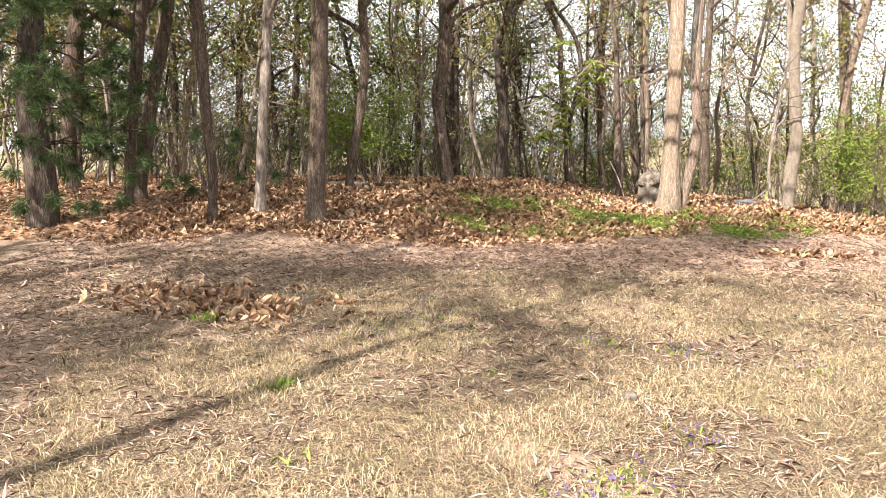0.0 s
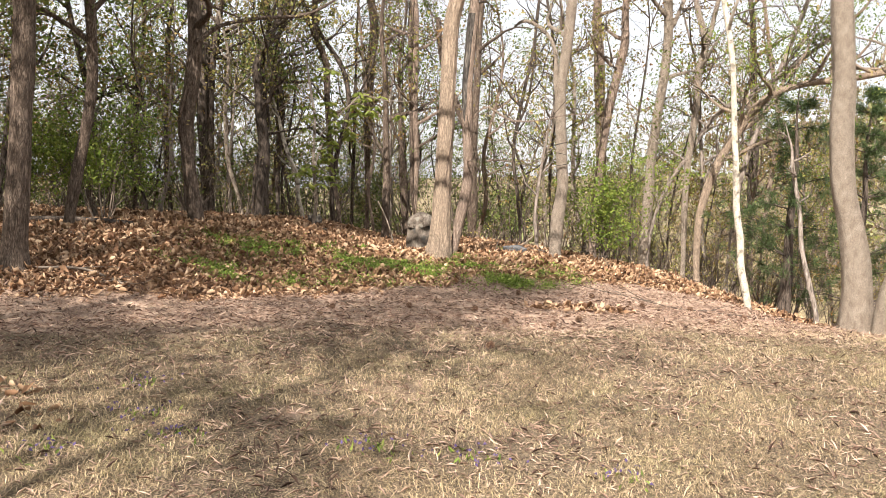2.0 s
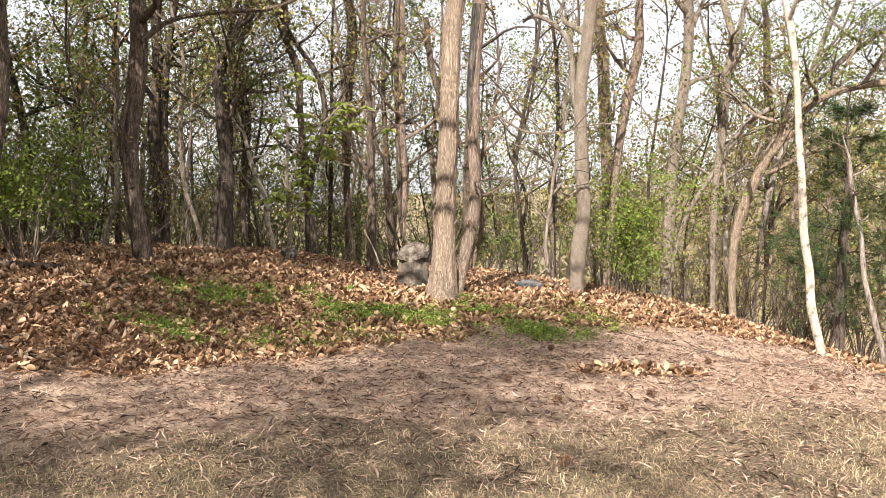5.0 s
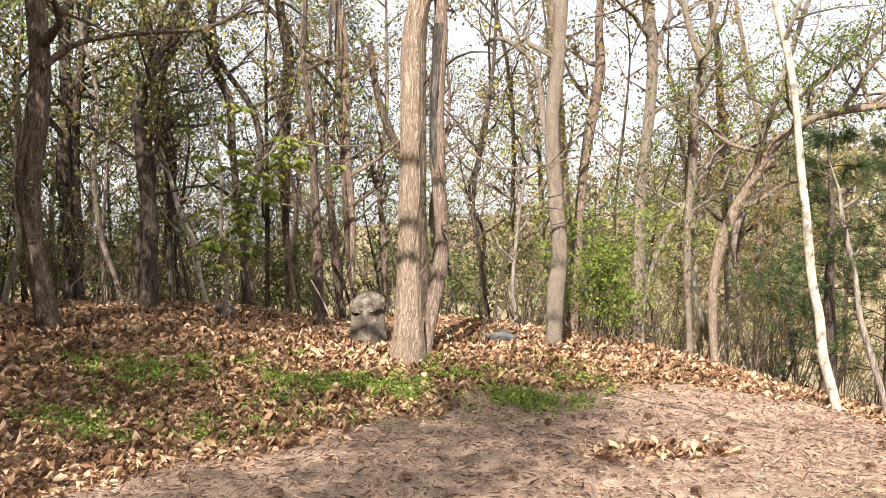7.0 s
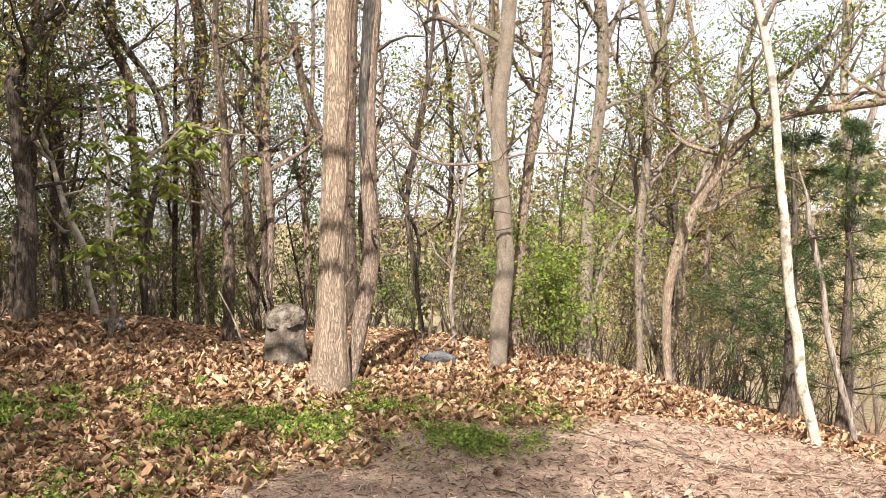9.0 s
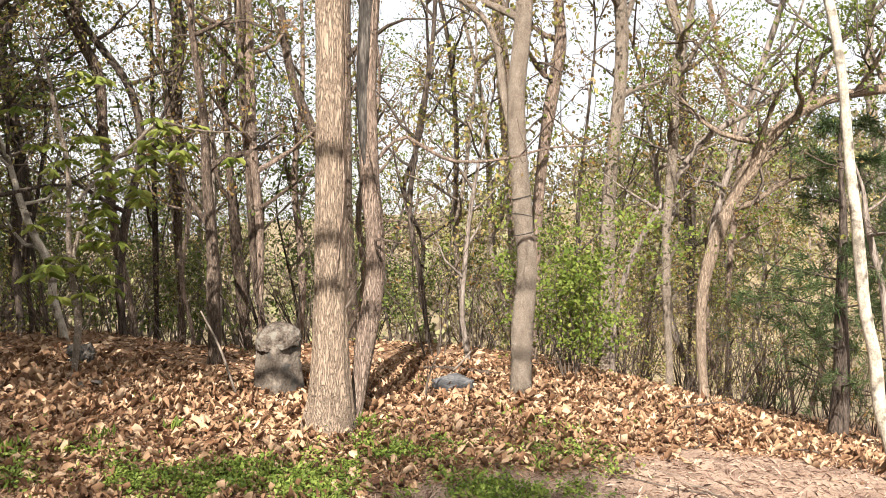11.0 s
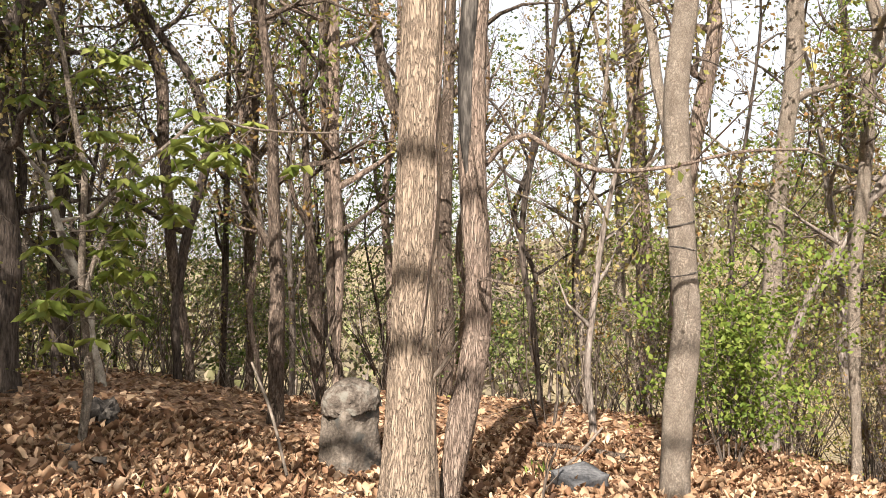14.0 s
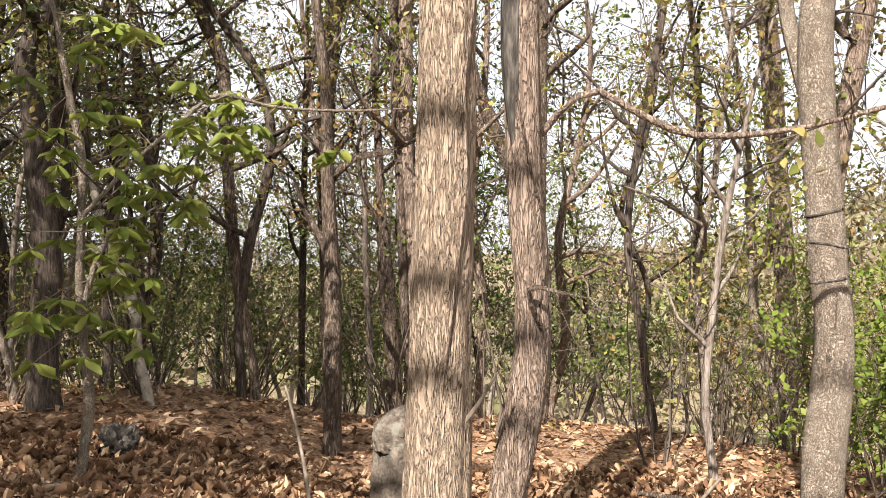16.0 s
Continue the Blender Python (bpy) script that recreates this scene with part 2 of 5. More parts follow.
def tube(points, radii, sides=6, rough=0.0, seed=0):
    """A tapered tube of quads along a line; rough: ridges round it and lumps along it."""
    p, r = np.asarray(points, float), np.asarray(radii, float)
    t = np.gradient(p, axis=0)
    t /= np.linalg.norm(t, axis=1, keepdims=True) + 1e-9
    ref = np.where(np.abs(t[:, :1]) < 0.8, [[1.0, 0, 0]], [[0, 1.0, 0]])
    a = np.cross(t, ref)
    a /= np.linalg.norm(a, axis=1, keepdims=True) + 1e-9
    b = np.cross(t, a)
    th = np.linspace(0, 2 * np.pi, sides, endpoint=False)
    rr = np.repeat(r[:, None], sides, 1)
    if rough:
        s = np.arange(len(p))[:, None] * 0.35
        q = np.random.RandomState(seed).rand(8) * 6.28
        rr = rr * (1 + rough * (0.5 * np.sin(5 * th + q[0] + 1.2 * np.sin(0.5 * s + q[1])) + 0.6 * np.sin(9 * th + q[2] + 0.9 * np.sin(0.8 * s + q[3])) + 0.7 * np.sin(0.9 * s + 2 * th + q[4]) * np.sin(0.37 * s + q[5]) + (0.55 * np.sin(17 * th + q[6] + 1.8 * np.sin(0.6 * s + q[7] + th)) if sides > 40 else 0)))
    v = p[:, None] + rr[..., None] * (np.cos(th)[None, :, None] * a[:, None] + np.sin(th)[None, :, None] * b[:, None])
    i = np.arange(len(p) - 1)[:, None] * sides
    j = np.arange(sides)[None]
    k = (j + 1) % sides
    f = np.stack([i + j, i + k, i + sides + k, i + sides + j], -1).reshape(-1, 4)
    return v.reshape(-1, 3), f


def smooth_line(points, step):
    """A curve through rows of x, y, z, r, in even steps."""
    q = np.asarray(points, float)
    d = np.r_[0, np.cumsum(np.linalg.norm(np.diff(q[:, :3], axis=0), axis=1))]
    m = np.gradient(q, d, axis=0)
    u = np.linspace(0, d[-1], max(3, int(d[-1] / step)))
    i = np.clip(np.searchsorted(d, u, side="right") - 1, 0, len(d) - 2)
    h = (d[i + 1] - d[i])[:, None]
    s = ((u - d[i]) / (d[i + 1] - d[i]))[:, None]
    return (2 * s**3 - 3 * s**2 + 1) * q[i] + (s**3 - 2 * s**2 + s) * h * m[i] + (3 * s**2 - 2 * s**3) * q[i + 1] + (s**3 - s**2) * h * m[i + 1]


def unit(v):
    return v / (np.linalg.norm(v, axis=-1, keepdims=True) + 1e-9)


def blades(at, way, size, width, rng, curl=0.25, full=False):
    """Leaves at points: four corners and a fold, or eight corners with a curl (full)."""
    n = len(at)
    way = unit(way)
    side = unit(np.cross(way, unit(rng.normal(size=(n, 3)) + [0, 0, 1.2])))
    up = np.cross(side, way)
    s, w = np.asarray(size).reshape(-1, 1) * np.ones((n, 1)), np.asarray(width).reshape(-1, 1) * np.ones((n, 1))
    c = curl * (0.4 + rng.rand(n, 1)) * s
    if not full:
        v = np.stack([at, at + way * s * 0.5 + side * s * w + up * c * 0.5, at + way * s - up * c * 0.3, at + way * s * 0.45 - side * s * w + up * c * 0.5], 1)
        f = np.array([[0, 1, 2], [0, 2, 3]])
    else:
        k = rng.normal(size=(n, 1)) * 0.4
        e = c * (0.3 + rng.rand(n, 1))
        v = np.stack([at, at + way * s * 0.35 + side * s * w + up * e, at + way * s * 0.35, at + way * s * 0.35 - side * s * w + up * e * (1 + k),
                      at + way * s * 0.72 + side * s * w * 0.8 + up * (c * 0.6 + e), at + way * s * 0.72 + up * c * 0.5, at + way * s * 0.72 - side * s * w * 0.8 + up * (c * 0.6 + e * (1 - k)), at + way * s + up * c * (1 + k)], 1)
        f = np.array([[0, 1, 2], [0, 2, 3], [1, 4, 5], [1, 5, 2], [2, 5, 6], [2, 6, 3], [4, 7, 5], [5, 7, 6]])
        v = v + rng.normal(size=v.shape) * s[:, :, None] * [0.05, 0.05, 0.035]
    k = v.shape[1]
    return v.reshape(-1, 3), (f[None] + np.arange(n)[:, None, None] * k).reshape(-1, 3)


def grow(rng, p, d, length, r, level, limbs, tips, wob=0.22, up=0.1, kids=3):
    """A branch with its side branches: lines go to limbs by level, leaf sites to tips."""
    n = max(4, int(length / 0.3) + 1) if level else max(3, int(length / 0.3))
    line, d = [np.array([*p, r])], np.array(d, float)
    for i in range(n):
        d = unit(d + rng.normal(size=3) * wob + [0, 0, up])
        q = line[-1].copy()
        q[:3] += d * length / n
        q[3] = r * (1 - 0.85 * (i + 1) / n)
        line.append(q)
    limbs.append((level, np.array(line)))
    for i in range(1, n + 1):
        if level == 0 or i > n * 0.35:
            tips.append((line[i][:3], d))
    if level > 0:
        for k in range(kids):
            i = rng.randint(max(1, n // 4), n + 1)
            side = unit(d + rng.normal(size=3) * 0.9)
            grow(rng, line[i][:3], side, length * rng.uniform(0.35, 0.65), max(0.003, line[i][3] * 0.65), level - 1, limbs, tips, wob * 1.15, up, kids)


def part(name, mesh, parent, label=""):
    ob = new(name, mesh)
    ob.parent = parent
    if name in ("twigs", "stems", "branches", "scales", "crown", "leaves", "needles", "petals", "leaf_stalks", "crowns", "trunks"):
        ob["kind"] = "stuff"
    if label:
        ob["label"] = label
    return ob


def thing(name, x, y, z, label, category, group="", kind=""):
    ob = new(name)
    ob.location = (x, y, z)
    ob.empty_display_size = 0.2
    return tagged(ob, label, category, group, kind)


def leaf_mesh(rng, tips, count, size, mat, origin, droop=0.2, spread=0.12, width=0.3, name="crown", full=False):
    pts, ways = np.array([t[0] for t in tips]), np.array([t[1] for t in tips])
    groups = max(1, count // 9)
    i = np.repeat(rng.randint(0, len(pts), groups), 9)
    count = len(i)
    at = pts[i] + np.repeat(rng.normal(size=(groups, 3)) * spread, 9, 0) + rng.normal(size=(count, 3)) * size * [1.5, 1.5, 0.8]
    way = ways[i] * 0.5 + rng.normal(size=(count, 3)) * 0.8 - [0, 0, droop]
    v, f = blades(at, way, size * rng.uniform(0.6, 1.35, count), width, rng, full=full)
    return mesh_of(name, v - np.asarray(origin), f, mat)


# ---- ground ----


def ramp01(a, b, v):
    u = min(1.0, max(0.0, (v - a) / (b - a)))
    return u * u * (3 - 2 * u)


def ground_z(x, y):
    """The clearing, its bank with the trees, the fall to the valley behind it and the far slope."""
    left = ramp01(0.3, -2.8, x)
    foot = 10.6 - 4.1 * left
    z = (0.6 - 0.3 * ramp01(0, 2.0, x)) * ramp01(foot, foot + 3.0 + 2.5 * left, y) * (1 - 0.7 * ramp01(3.5, 7.5, x))
    z += -0.16 * ramp01(3, 7, x) * ramp01(8, 11, y) - 0.25 * max(0, min(x, 13) - 6.3) * ramp01(7.5, 10.5, y)
    z += 0.015 * min(5, max(0, y - 3)) * ramp01(9.5, 7, y)
    d = min(30.0, max(0.0, y - 16.8))
    z -= 0.28 * d * d / (d + 2.5)
    z += 15 * ramp01(12, 70, x) * ramp01(22, 110, y + 0.4 * x)
    z -= 0.2 * math.exp(-((x - 2.35) ** 2 + (y - 14.9) ** 2) / 0.5)
    near = ramp01(40, 12, abs(x)) * ramp01(40, 14, abs(y - 6))
    return z + near * (0.03 * noise.noise((x * 0.9, y * 0.9, 3)) + 0.012 * noise.noise((x * 4, y * 4, 7)))


EDGE_X, EDGE_Y = (-9, -4, -1.3, 0.7, 2.6, 4, 6, 8, 11), (8.0, 8.4, 9.4, 10.8, 11.6, 11.9, 11.7, 10.8, 10)


def litter_at(x, y):
    """How thickly fallen leaves lie, 0 to 1."""
    edge = np.interp(x, EDGE_X, EDGE_Y) + 0.5 * noise.noise((x * 0.8, y * 0.8, 1)) + 0.25 * noise.noise((x * 2.6, y * 2.6, 5))
    heap = 0.75 * ramp01(1.15, 0.1, math.hypot((x + 2.0 + 0.5 * (y - 5.8)) / 1.2, (y - 5.8) / 0.9)) * ramp01(-0.45, 0.35, noise.noise((x * 2.5, y * 2.5, 9)))
    heap = max(heap, 0.7 * ramp01(1.0, 0.3, math.hypot((x - 3.6) / 0.9, (y - 10.0) / 0.35)))
    return max(ramp01(-0.25, 0.35, y - edge) , heap)


def straw_at(x, y):
    """How thickly dry grass stands, 0 to 1."""
    n = noise.noise((x * 0.55, y * 0.55, 11)) + 0.5 * noise.noise((x * 1.7, y * 1.7, 13))
    return ramp01(9.4, 7.2, y + 0.9 * n) * ramp01(-0.95, -0.05, n + 0.35 * ramp01(-2.5, 2.5, x)) * (0.6 + 0.4 * ramp01(-2.5, 1.5, x))


def steps(lo, hi, step, far, grow_by=1.28):
    a, s = [hi], step
    while a[-1] < far:
        s *= grow_by
        a.append(a[-1] + s)
    b, s = [lo], step
    while b[-1] > -far:
        s *= grow_by
        b.append(b[-1] - s)
    return np.r_[b[::-1], np.arange(lo + step, hi - 1e-6, step), a]


gx, gy = steps(-9, 11, 0.11, 600), steps(0, 19, 0.11, 600)
gv = [(x, y, ground_z(x, y)) for y in gy for x in gx]
nx, ny = len(gx), len(gy)
gi = (np.arange(ny - 1)[:, None] * nx + np.arange(nx - 1)[None]).ravel()
ground_mesh = mesh_of("ground", gv, np.stack([gi, gi + 1, gi + nx + 1, gi + nx], -1), SOIL, True)
for zone, rule in (("litter", litter_at), ("straw", straw_at), ("brush", lambda x, y: 1.2 * max(ramp01(18.5, 22, y), ramp01(12, 16, abs(x))))):
    att = ground_mesh.attributes.new(zone, "FLOAT", "POINT")
    att.data.foreach_set("value", np.array([rule(v[0], v[1]) for v in gv], np.float32))
tagged(new("ground", ground_mesh), "dry earth clearing with straw and a leaf-covered bank", "ground", kind="structure")


def on_grid(rule, x0, x1, y0, y1, x, y, step=0.06):
    """The rule's values at many points, read from a fine grid of it."""
    ax, ay = np.arange(x0, x1 + 2 * step, step), np.arange(y0, y1 + 2 * step, step)
    table = np.array([[rule(p, q) for p in ax] for q in ay])
    i, j = ((x - x0) / step).astype(int), ((y - y0) / step).astype(int)
    u, v = (x - x0) / step - i, (y - y0) / step - j
    return (table[j, i] * (1 - u) + table[j, i + 1] * u) * (1 - v) + (table[j + 1, i] * (1 - u) + table[j + 1, i + 1] * u) * v


def scatter(rng, n, x0, x1, y0, y1, rule, bias=1.0):
    """Points of the ground, as thick as the rule says, denser towards y0 with a bias over 1."""
    tries = 12 * n
    x, y = rng.uniform(x0, x1, tries), y0 + (y1 - y0) * rng.rand(tries) ** bias
    keep = np.flatnonzero(rng.rand(tries) < on_grid(rule, x0, x1, y0, y1, x, y))[:n]
    x, y = x[keep], y[keep]
    return np.stack([x, y, on_grid(ground_z, x0, x1, y0, y1, x, y)], -1)


# ---- trees ----


def tree(name, label, line, bark, height, rng_seed, limbs=6, leaves=300, leaf=None, leaf_size=0.06, low=2.2, reach=1.6, sides=12, step=0.12, rough=0.06,
         extra=(), twig=TWIG, level=2, group="", category="tree", spread=0.12):
    """A tree along rows of x, y, z, r from its foot: trunk, limbs, twigs and leaves. extra: more lines for limbs of their own."""
    rng = np.random.RandomState(rng_seed)
    line = [list(q) for q in line]
    x, y = line[0][:2]
    z0 = min(ground_z(x, y), line[0][2])
    line[0][2] = min(line[0][2], ground_z(x, y) + 0.05)
    line.insert(0, [x, y, z0 - 0.12, line[0][3] * 1.25])
    top = line[-1][2]
    if height > top:
        d = unit(np.array(line[-1][:3]) - np.array(line[-2][:3]))
        p, r, n = np.array(line[-1][:3]), line[-1][3], max(3, int((height - top) / 0.6))
        for i in range(n):
            d = unit(d + rng.normal(size=3) * 0.12 + [0, 0, 0.15])
            p = p + d * (height - top) / n
            line.append([*p, r * (1 - 0.9 * (i + 1) / n)])
    base = (x, y, ground_z(x, y))
    tr = thing(name, *base, label, category, group)
    run = smooth_line(line, step)
    run[:, 3] = np.maximum(run[:, 3], 0.004)
    v, f = tube(run[:, :3], run[:, 3], sides, rough, rng_seed)
    part("trunk", mesh_of("trunk", v - base, f, bark, True), tr)
    lines, tips = [], []
    for more in extra:
        q = smooth_line(more, 0.1)
        v, f = tube(q[:, :3], q[:, 3], 7, 0.08, rng_seed)
        part("limb", mesh_of("limb", v - base, f, bark, True), tr)
        for k in range(4):
            i = rng.randint(len(q) // 3, len(q))
            grow(rng, q[i, :3], unit(rng.normal(size=3) + [0, 0, 0.5]), rng.uniform(0.4, 0.9), 0.008, 1, lines, tips, kids=2)
    high = [q for q in run if q[2] > base[2] + low]
    for k in range(limbs):
        q = high[int(len(high) * (k + rng.rand()) / limbs)]
        a = rng.uniform(0, 6.283)
        size = reach * rng.uniform(0.5, 1.1)
        part_lines = []
        grow(rng, q[:3], (math.cos(a), math.sin(a), rng.uniform(0.2, 1.0)), size, min(0.55 * q[3], 0.05) + 0.006, level, part_lines, tips)
        main = part_lines[0][1]
        v, f = tube(main[:, :3], main[:, 3], 5)
        part("limb", mesh_of("limb", v - base, f, bark if main[0, 3] > 0.02 else twig, True), tr)
        lines += part_lines[1:]
    if lines:
        bag = Bag()
        for lv, q in lines:
            bag.add(*tube(q[:, :3], np.maximum(q[:, 3], 0.0025), 3))
        part("twigs", bag.mesh("twigs", twig, origin=base), tr)
    if leaves and tips:
        part("crown", leaf_mesh(rng, tips, leaves, leaf_size, leaf, base, spread=spread), tr)
    return tr


tree_a = tree("tree", "tall straight tree with tan ridged bark and flared foot", [(2.34, 13.0, 0.33, 0.215), (2.35, 13.0, 0.5, 0.175), (2.35, 13.0, 0.72, 0.15), (2.355, 13.0, 1.1, 0.134), (2.36, 13.0, 1.5, 0.126), (2.365, 13.0, 2.2, 0.119), (2.37, 13.0, 3.0, 0.114), (2.39, 12.99, 3.79, 0.113)], BARK_TAN, 11, 1, 8, 500, LEAF_SPRING, low=4.6, sides=64, step=0.04, rough=0.035)
tree_b = tree("tree", "tan tree with peeling red bark beside a thicker trunk", [(2.56, 13.1, 0.35, 0.07), (2.59, 13.1, 0.45, 0.06), (2.62, 13.1, 0.65, 0.067), (2.67, 13.1, 0.95, 0.077), (2.725, 13.1, 1.25, 0.078), (2.75, 13.1, 1.5, 0.074), (2.74, 13.1, 1.75, 0.073), (2.71, 13.1, 2.1, 0.073), (2.69, 13.1, 2.6, 0.074), (2.68, 13.1, 3.1, 0.078), (2.72, 13.09, 3.83, 0.072)], BARK_RED, 9.5, 2, 8, 500, LEAF_SPRING, low=3.6, sides=48, step=0.04, rough=0.06, extra=[[(2.78, 13.14, 2.37, 0.016), (2.88, 13.11, 2.49, 0.016), (2.97, 13.08, 2.55, 0.016), (3.16, 13.02, 2.45, 0.016), (3.35, 12.97, 2.36, 0.016), (3.5, 12.93, 2.35, 0.014), (3.78, 12.85, 2.38, 0.012), (4.15, 12.74, 2.47, 0.01), (4.51, 12.64, 2.49, 0.008)]])
# darker bark picked for this trunk to stand in for its shade
tree("tree", "dark slim trunk behind a pair of tan trees", [(3.59, 17.4, -0.23, 0.111), (3.57, 17.4, 0.95, 0.11), (3.53, 17.41, 1.78, 0.093), (3.54, 17.41, 3.03, 0.076), (3.55, 17.41, 4.28, 0.06), (3.57, 17.4, 5.1, 0.053)], BARK_BROWN, 8, 3, 7, 500, LEAF_SPRING, low=3.0, extra=[[(3.38, 17.45, 2.45, 0.067), (3.2, 17.49, 2.9, 0.076), (3.05, 17.53, 3.26, 0.072), (2.89, 17.57, 3.67, 0.064), (2.78, 17.59, 4.16, 0.056), (2.71, 17.61, 4.73, 0.052)]])
tree_r = tree("tree", "curved tan tree with ring scars on its bark", [(4.33, 13.7, 0.12, 0.118), (4.33, 13.7, 0.3, 0.1), (4.335, 13.7, 0.6, 0.1), (4.345, 13.7, 0.9, 0.103), (4.38, 13.7, 1.2, 0.1), (4.395, 13.7, 1.5, 0.092), (4.36, 13.7, 1.8, 0.09), (4.335, 13.7, 2.1, 0.087), (4.3, 13.7, 2.5, 0.085), (4.28, 13.7, 3.05, 0.084), (4.34, 13.7, 3.6, 0.082), (4.38, 13.69, 4.3, 0.079)], BARK_SMOOTH, 10, 4, 8, 450, LEAF_SPRING, low=3.4, sides=22, step=0.06, rough=0.04, extra=[[(4.29, 13.74, 2.6, 0.044), (4.24, 13.9, 3.11, 0.038), (4.25, 14.08, 3.61, 0.036), (4.16, 14.12, 3.83, 0.032), (3.92, 14.22, 4.05, 0.033), (3.75, 14.3, 4.11, 0.03), (3.62, 14.36, 4.02, 0.023)]])
tree("tree", "dark reddish trunk bending at its top behind a curved tree", [(5.9, 16.6, 0.0, 0.09), (5.93, 16.6, 0.9, 0.082), (5.97, 16.6, 1.8, 0.077), (6.06, 16.6, 2.7, 0.076), (6.13, 16.6, 3.2, 0.08), (6.24, 16.6, 3.8, 0.085), (6.33, 16.6, 4.3, 0.085), (6.3, 16.6, 4.9, 0.07), (6.34, 16.6, 5.6, 0.06)], BARK_RED, 9, 5, 7, 350, LEAF_SPRING, low=3.2, sides=14)
tree("tree", "straight brown trunk deeper in the wood", [(6.94, 19.2, -1.0, 0.14), (6.93, 19.2, 0.3, 0.135), (6.92, 19.2, 0.8, 0.128), (6.9, 19.2, 1.4, 0.122), (6.87, 19.2, 2.0, 0.12), (6.8, 19.2, 2.8, 0.12), (6.72, 19.2, 3.8, 0.118), (6.65, 19.2, 4.6, 0.115)], BARK_RED, 10, 48, 8, 500, LEAF_SPRING, low=3.4, sides=14)
tree("tree", "pale grey straight tree on the slope", [(6.91, 16.3, -0.22, 0.121), (6.89, 16.31, 0.5, 0.112), (6.9, 16.31, 1.43, 0.103), (6.91, 16.3, 2.19, 0.094), (6.97, 16.26, 3.02, 0.09), (7.03, 16.23, 3.69, 0.087), (7.05, 16.22, 4.53, 0.088), (7.0, 16.25, 5.19, 0.089)], BARK_SMOOTH, 10, 6, 9, 350, LEAF_SPRING, low=3.2, sides=14, twig=TWIG)
tree("tree", "slim pale tree forking into bare limbs", [(7.4, 15.6, -0.25, 0.059), (7.36, 15.62, 1.05, 0.058), (7.36, 15.63, 1.86, 0.058), (7.4, 15.6, 2.5, 0.063), (7.43, 15.58, 3.15, 0.067), (7.43, 15.58, 3.71, 0.072), (7.5, 15.53, 4.1, 0.064), (7.35, 15.63, 4.83, 0.052), (7.27, 15.69, 5.24, 0.043)], BARK_SMOOTH, 8, 7, 9, 300, LEAF_SPRING, low=3.0, extra=[[(7.44, 15.57, 3.75, 0.059), (7.56, 15.49, 4.34, 0.047), (7.61, 15.45, 4.74, 0.043), (7.7, 15.4, 5.21, 0.035)]])
tree("tree", "bent reddish tree arching over the slope", [(7.31, 14.8, -0.29, 0.068), (7.28, 14.82, 0.34, 0.062), (7.3, 14.81, 1.1, 0.067), (7.4, 14.73, 1.63, 0.079), (7.6, 14.59, 2.23, 0.073), (7.81, 14.43, 2.75, 0.068), (8.03, 14.27, 3.04, 0.062), (8.31, 14.08, 3.24, 0.056), (8.58, 13.88, 3.33, 0.056), (9.0, 13.58, 3.39, 0.057), (9.35, 13.33, 3.45, 0.054), (9.71, 13.06, 3.56, 0.045)], BARK_TAN, 3, 8, 16, 3000, LEAF_FRESH, leaf_size=0.05, low=2.2, reach=1.7, sides=14)
tree("tree", "slender white-barked sapling with a wavy stem", [(6.48, 11.44, -0.14, 0.052), (6.44, 11.48, 0.11, 0.052), (6.39, 11.53, 0.38, 0.051), (6.36, 11.56, 0.79, 0.048), (6.31, 11.61, 1.15, 0.045), (6.28, 11.64, 1.57, 0.045), (6.26, 11.66, 1.88, 0.042), (6.23, 11.7, 2.29, 0.04), (6.2, 11.72, 2.71, 0.037), (6.17, 11.75, 3.12, 0.037), (6.11, 11.81, 3.6, 0.038), (6.06, 11.87, 3.92, 0.035)], BARK_PALE, 7, 9, 6, 60, LEAF_SPRING, low=3.6, step=0.07, sides=14, rough=0.03)
tree("tree", "stout pale tree with a bulging crooked trunk", [(7.99, 11.27, -0.46, 0.254), (7.99, 11.27, -0.07, 0.207), (7.96, 11.29, 0.41, 0.189), (7.89, 11.34, 0.89, 0.17), (7.75, 11.43, 1.6, 0.161), (7.69, 11.47, 2.24, 0.153), (7.66, 11.49, 3.18, 0.149), (7.57, 11.55, 4.2, 0.147)], BARK_SMOOTH, 10, 10, 6, 300, LEAF_SPRING, low=4.2, sides=22, step=0.07)
tree("tree", "leaning pale trunk beside a stout tree", [(8.18, 11.01, -0.44, 0.135), (8.23, 10.97, 0.14, 0.116), (8.31, 10.92, 0.55, 0.107), (8.39, 10.87, 1.1, 0.098), (8.47, 10.81, 1.87, 0.089)], BARK_SMOOTH, 6, 11, 5, 200, LEAF_SPRING, low=3)
tree("tree", "thin leaning pale stem on the slope", [(8.41, 12.8, -0.32, 0.042), (8.28, 12.89, 0.07, 0.042), (8.17, 12.97, 0.57, 0.037), (8.11, 13.01, 1.15, 0.032), (7.97, 13.11, 1.98, 0.028)], BARK_GREY, 2.6, 12, 5, 120, LEAF_SPRING, low=1.8, reach=0.8)
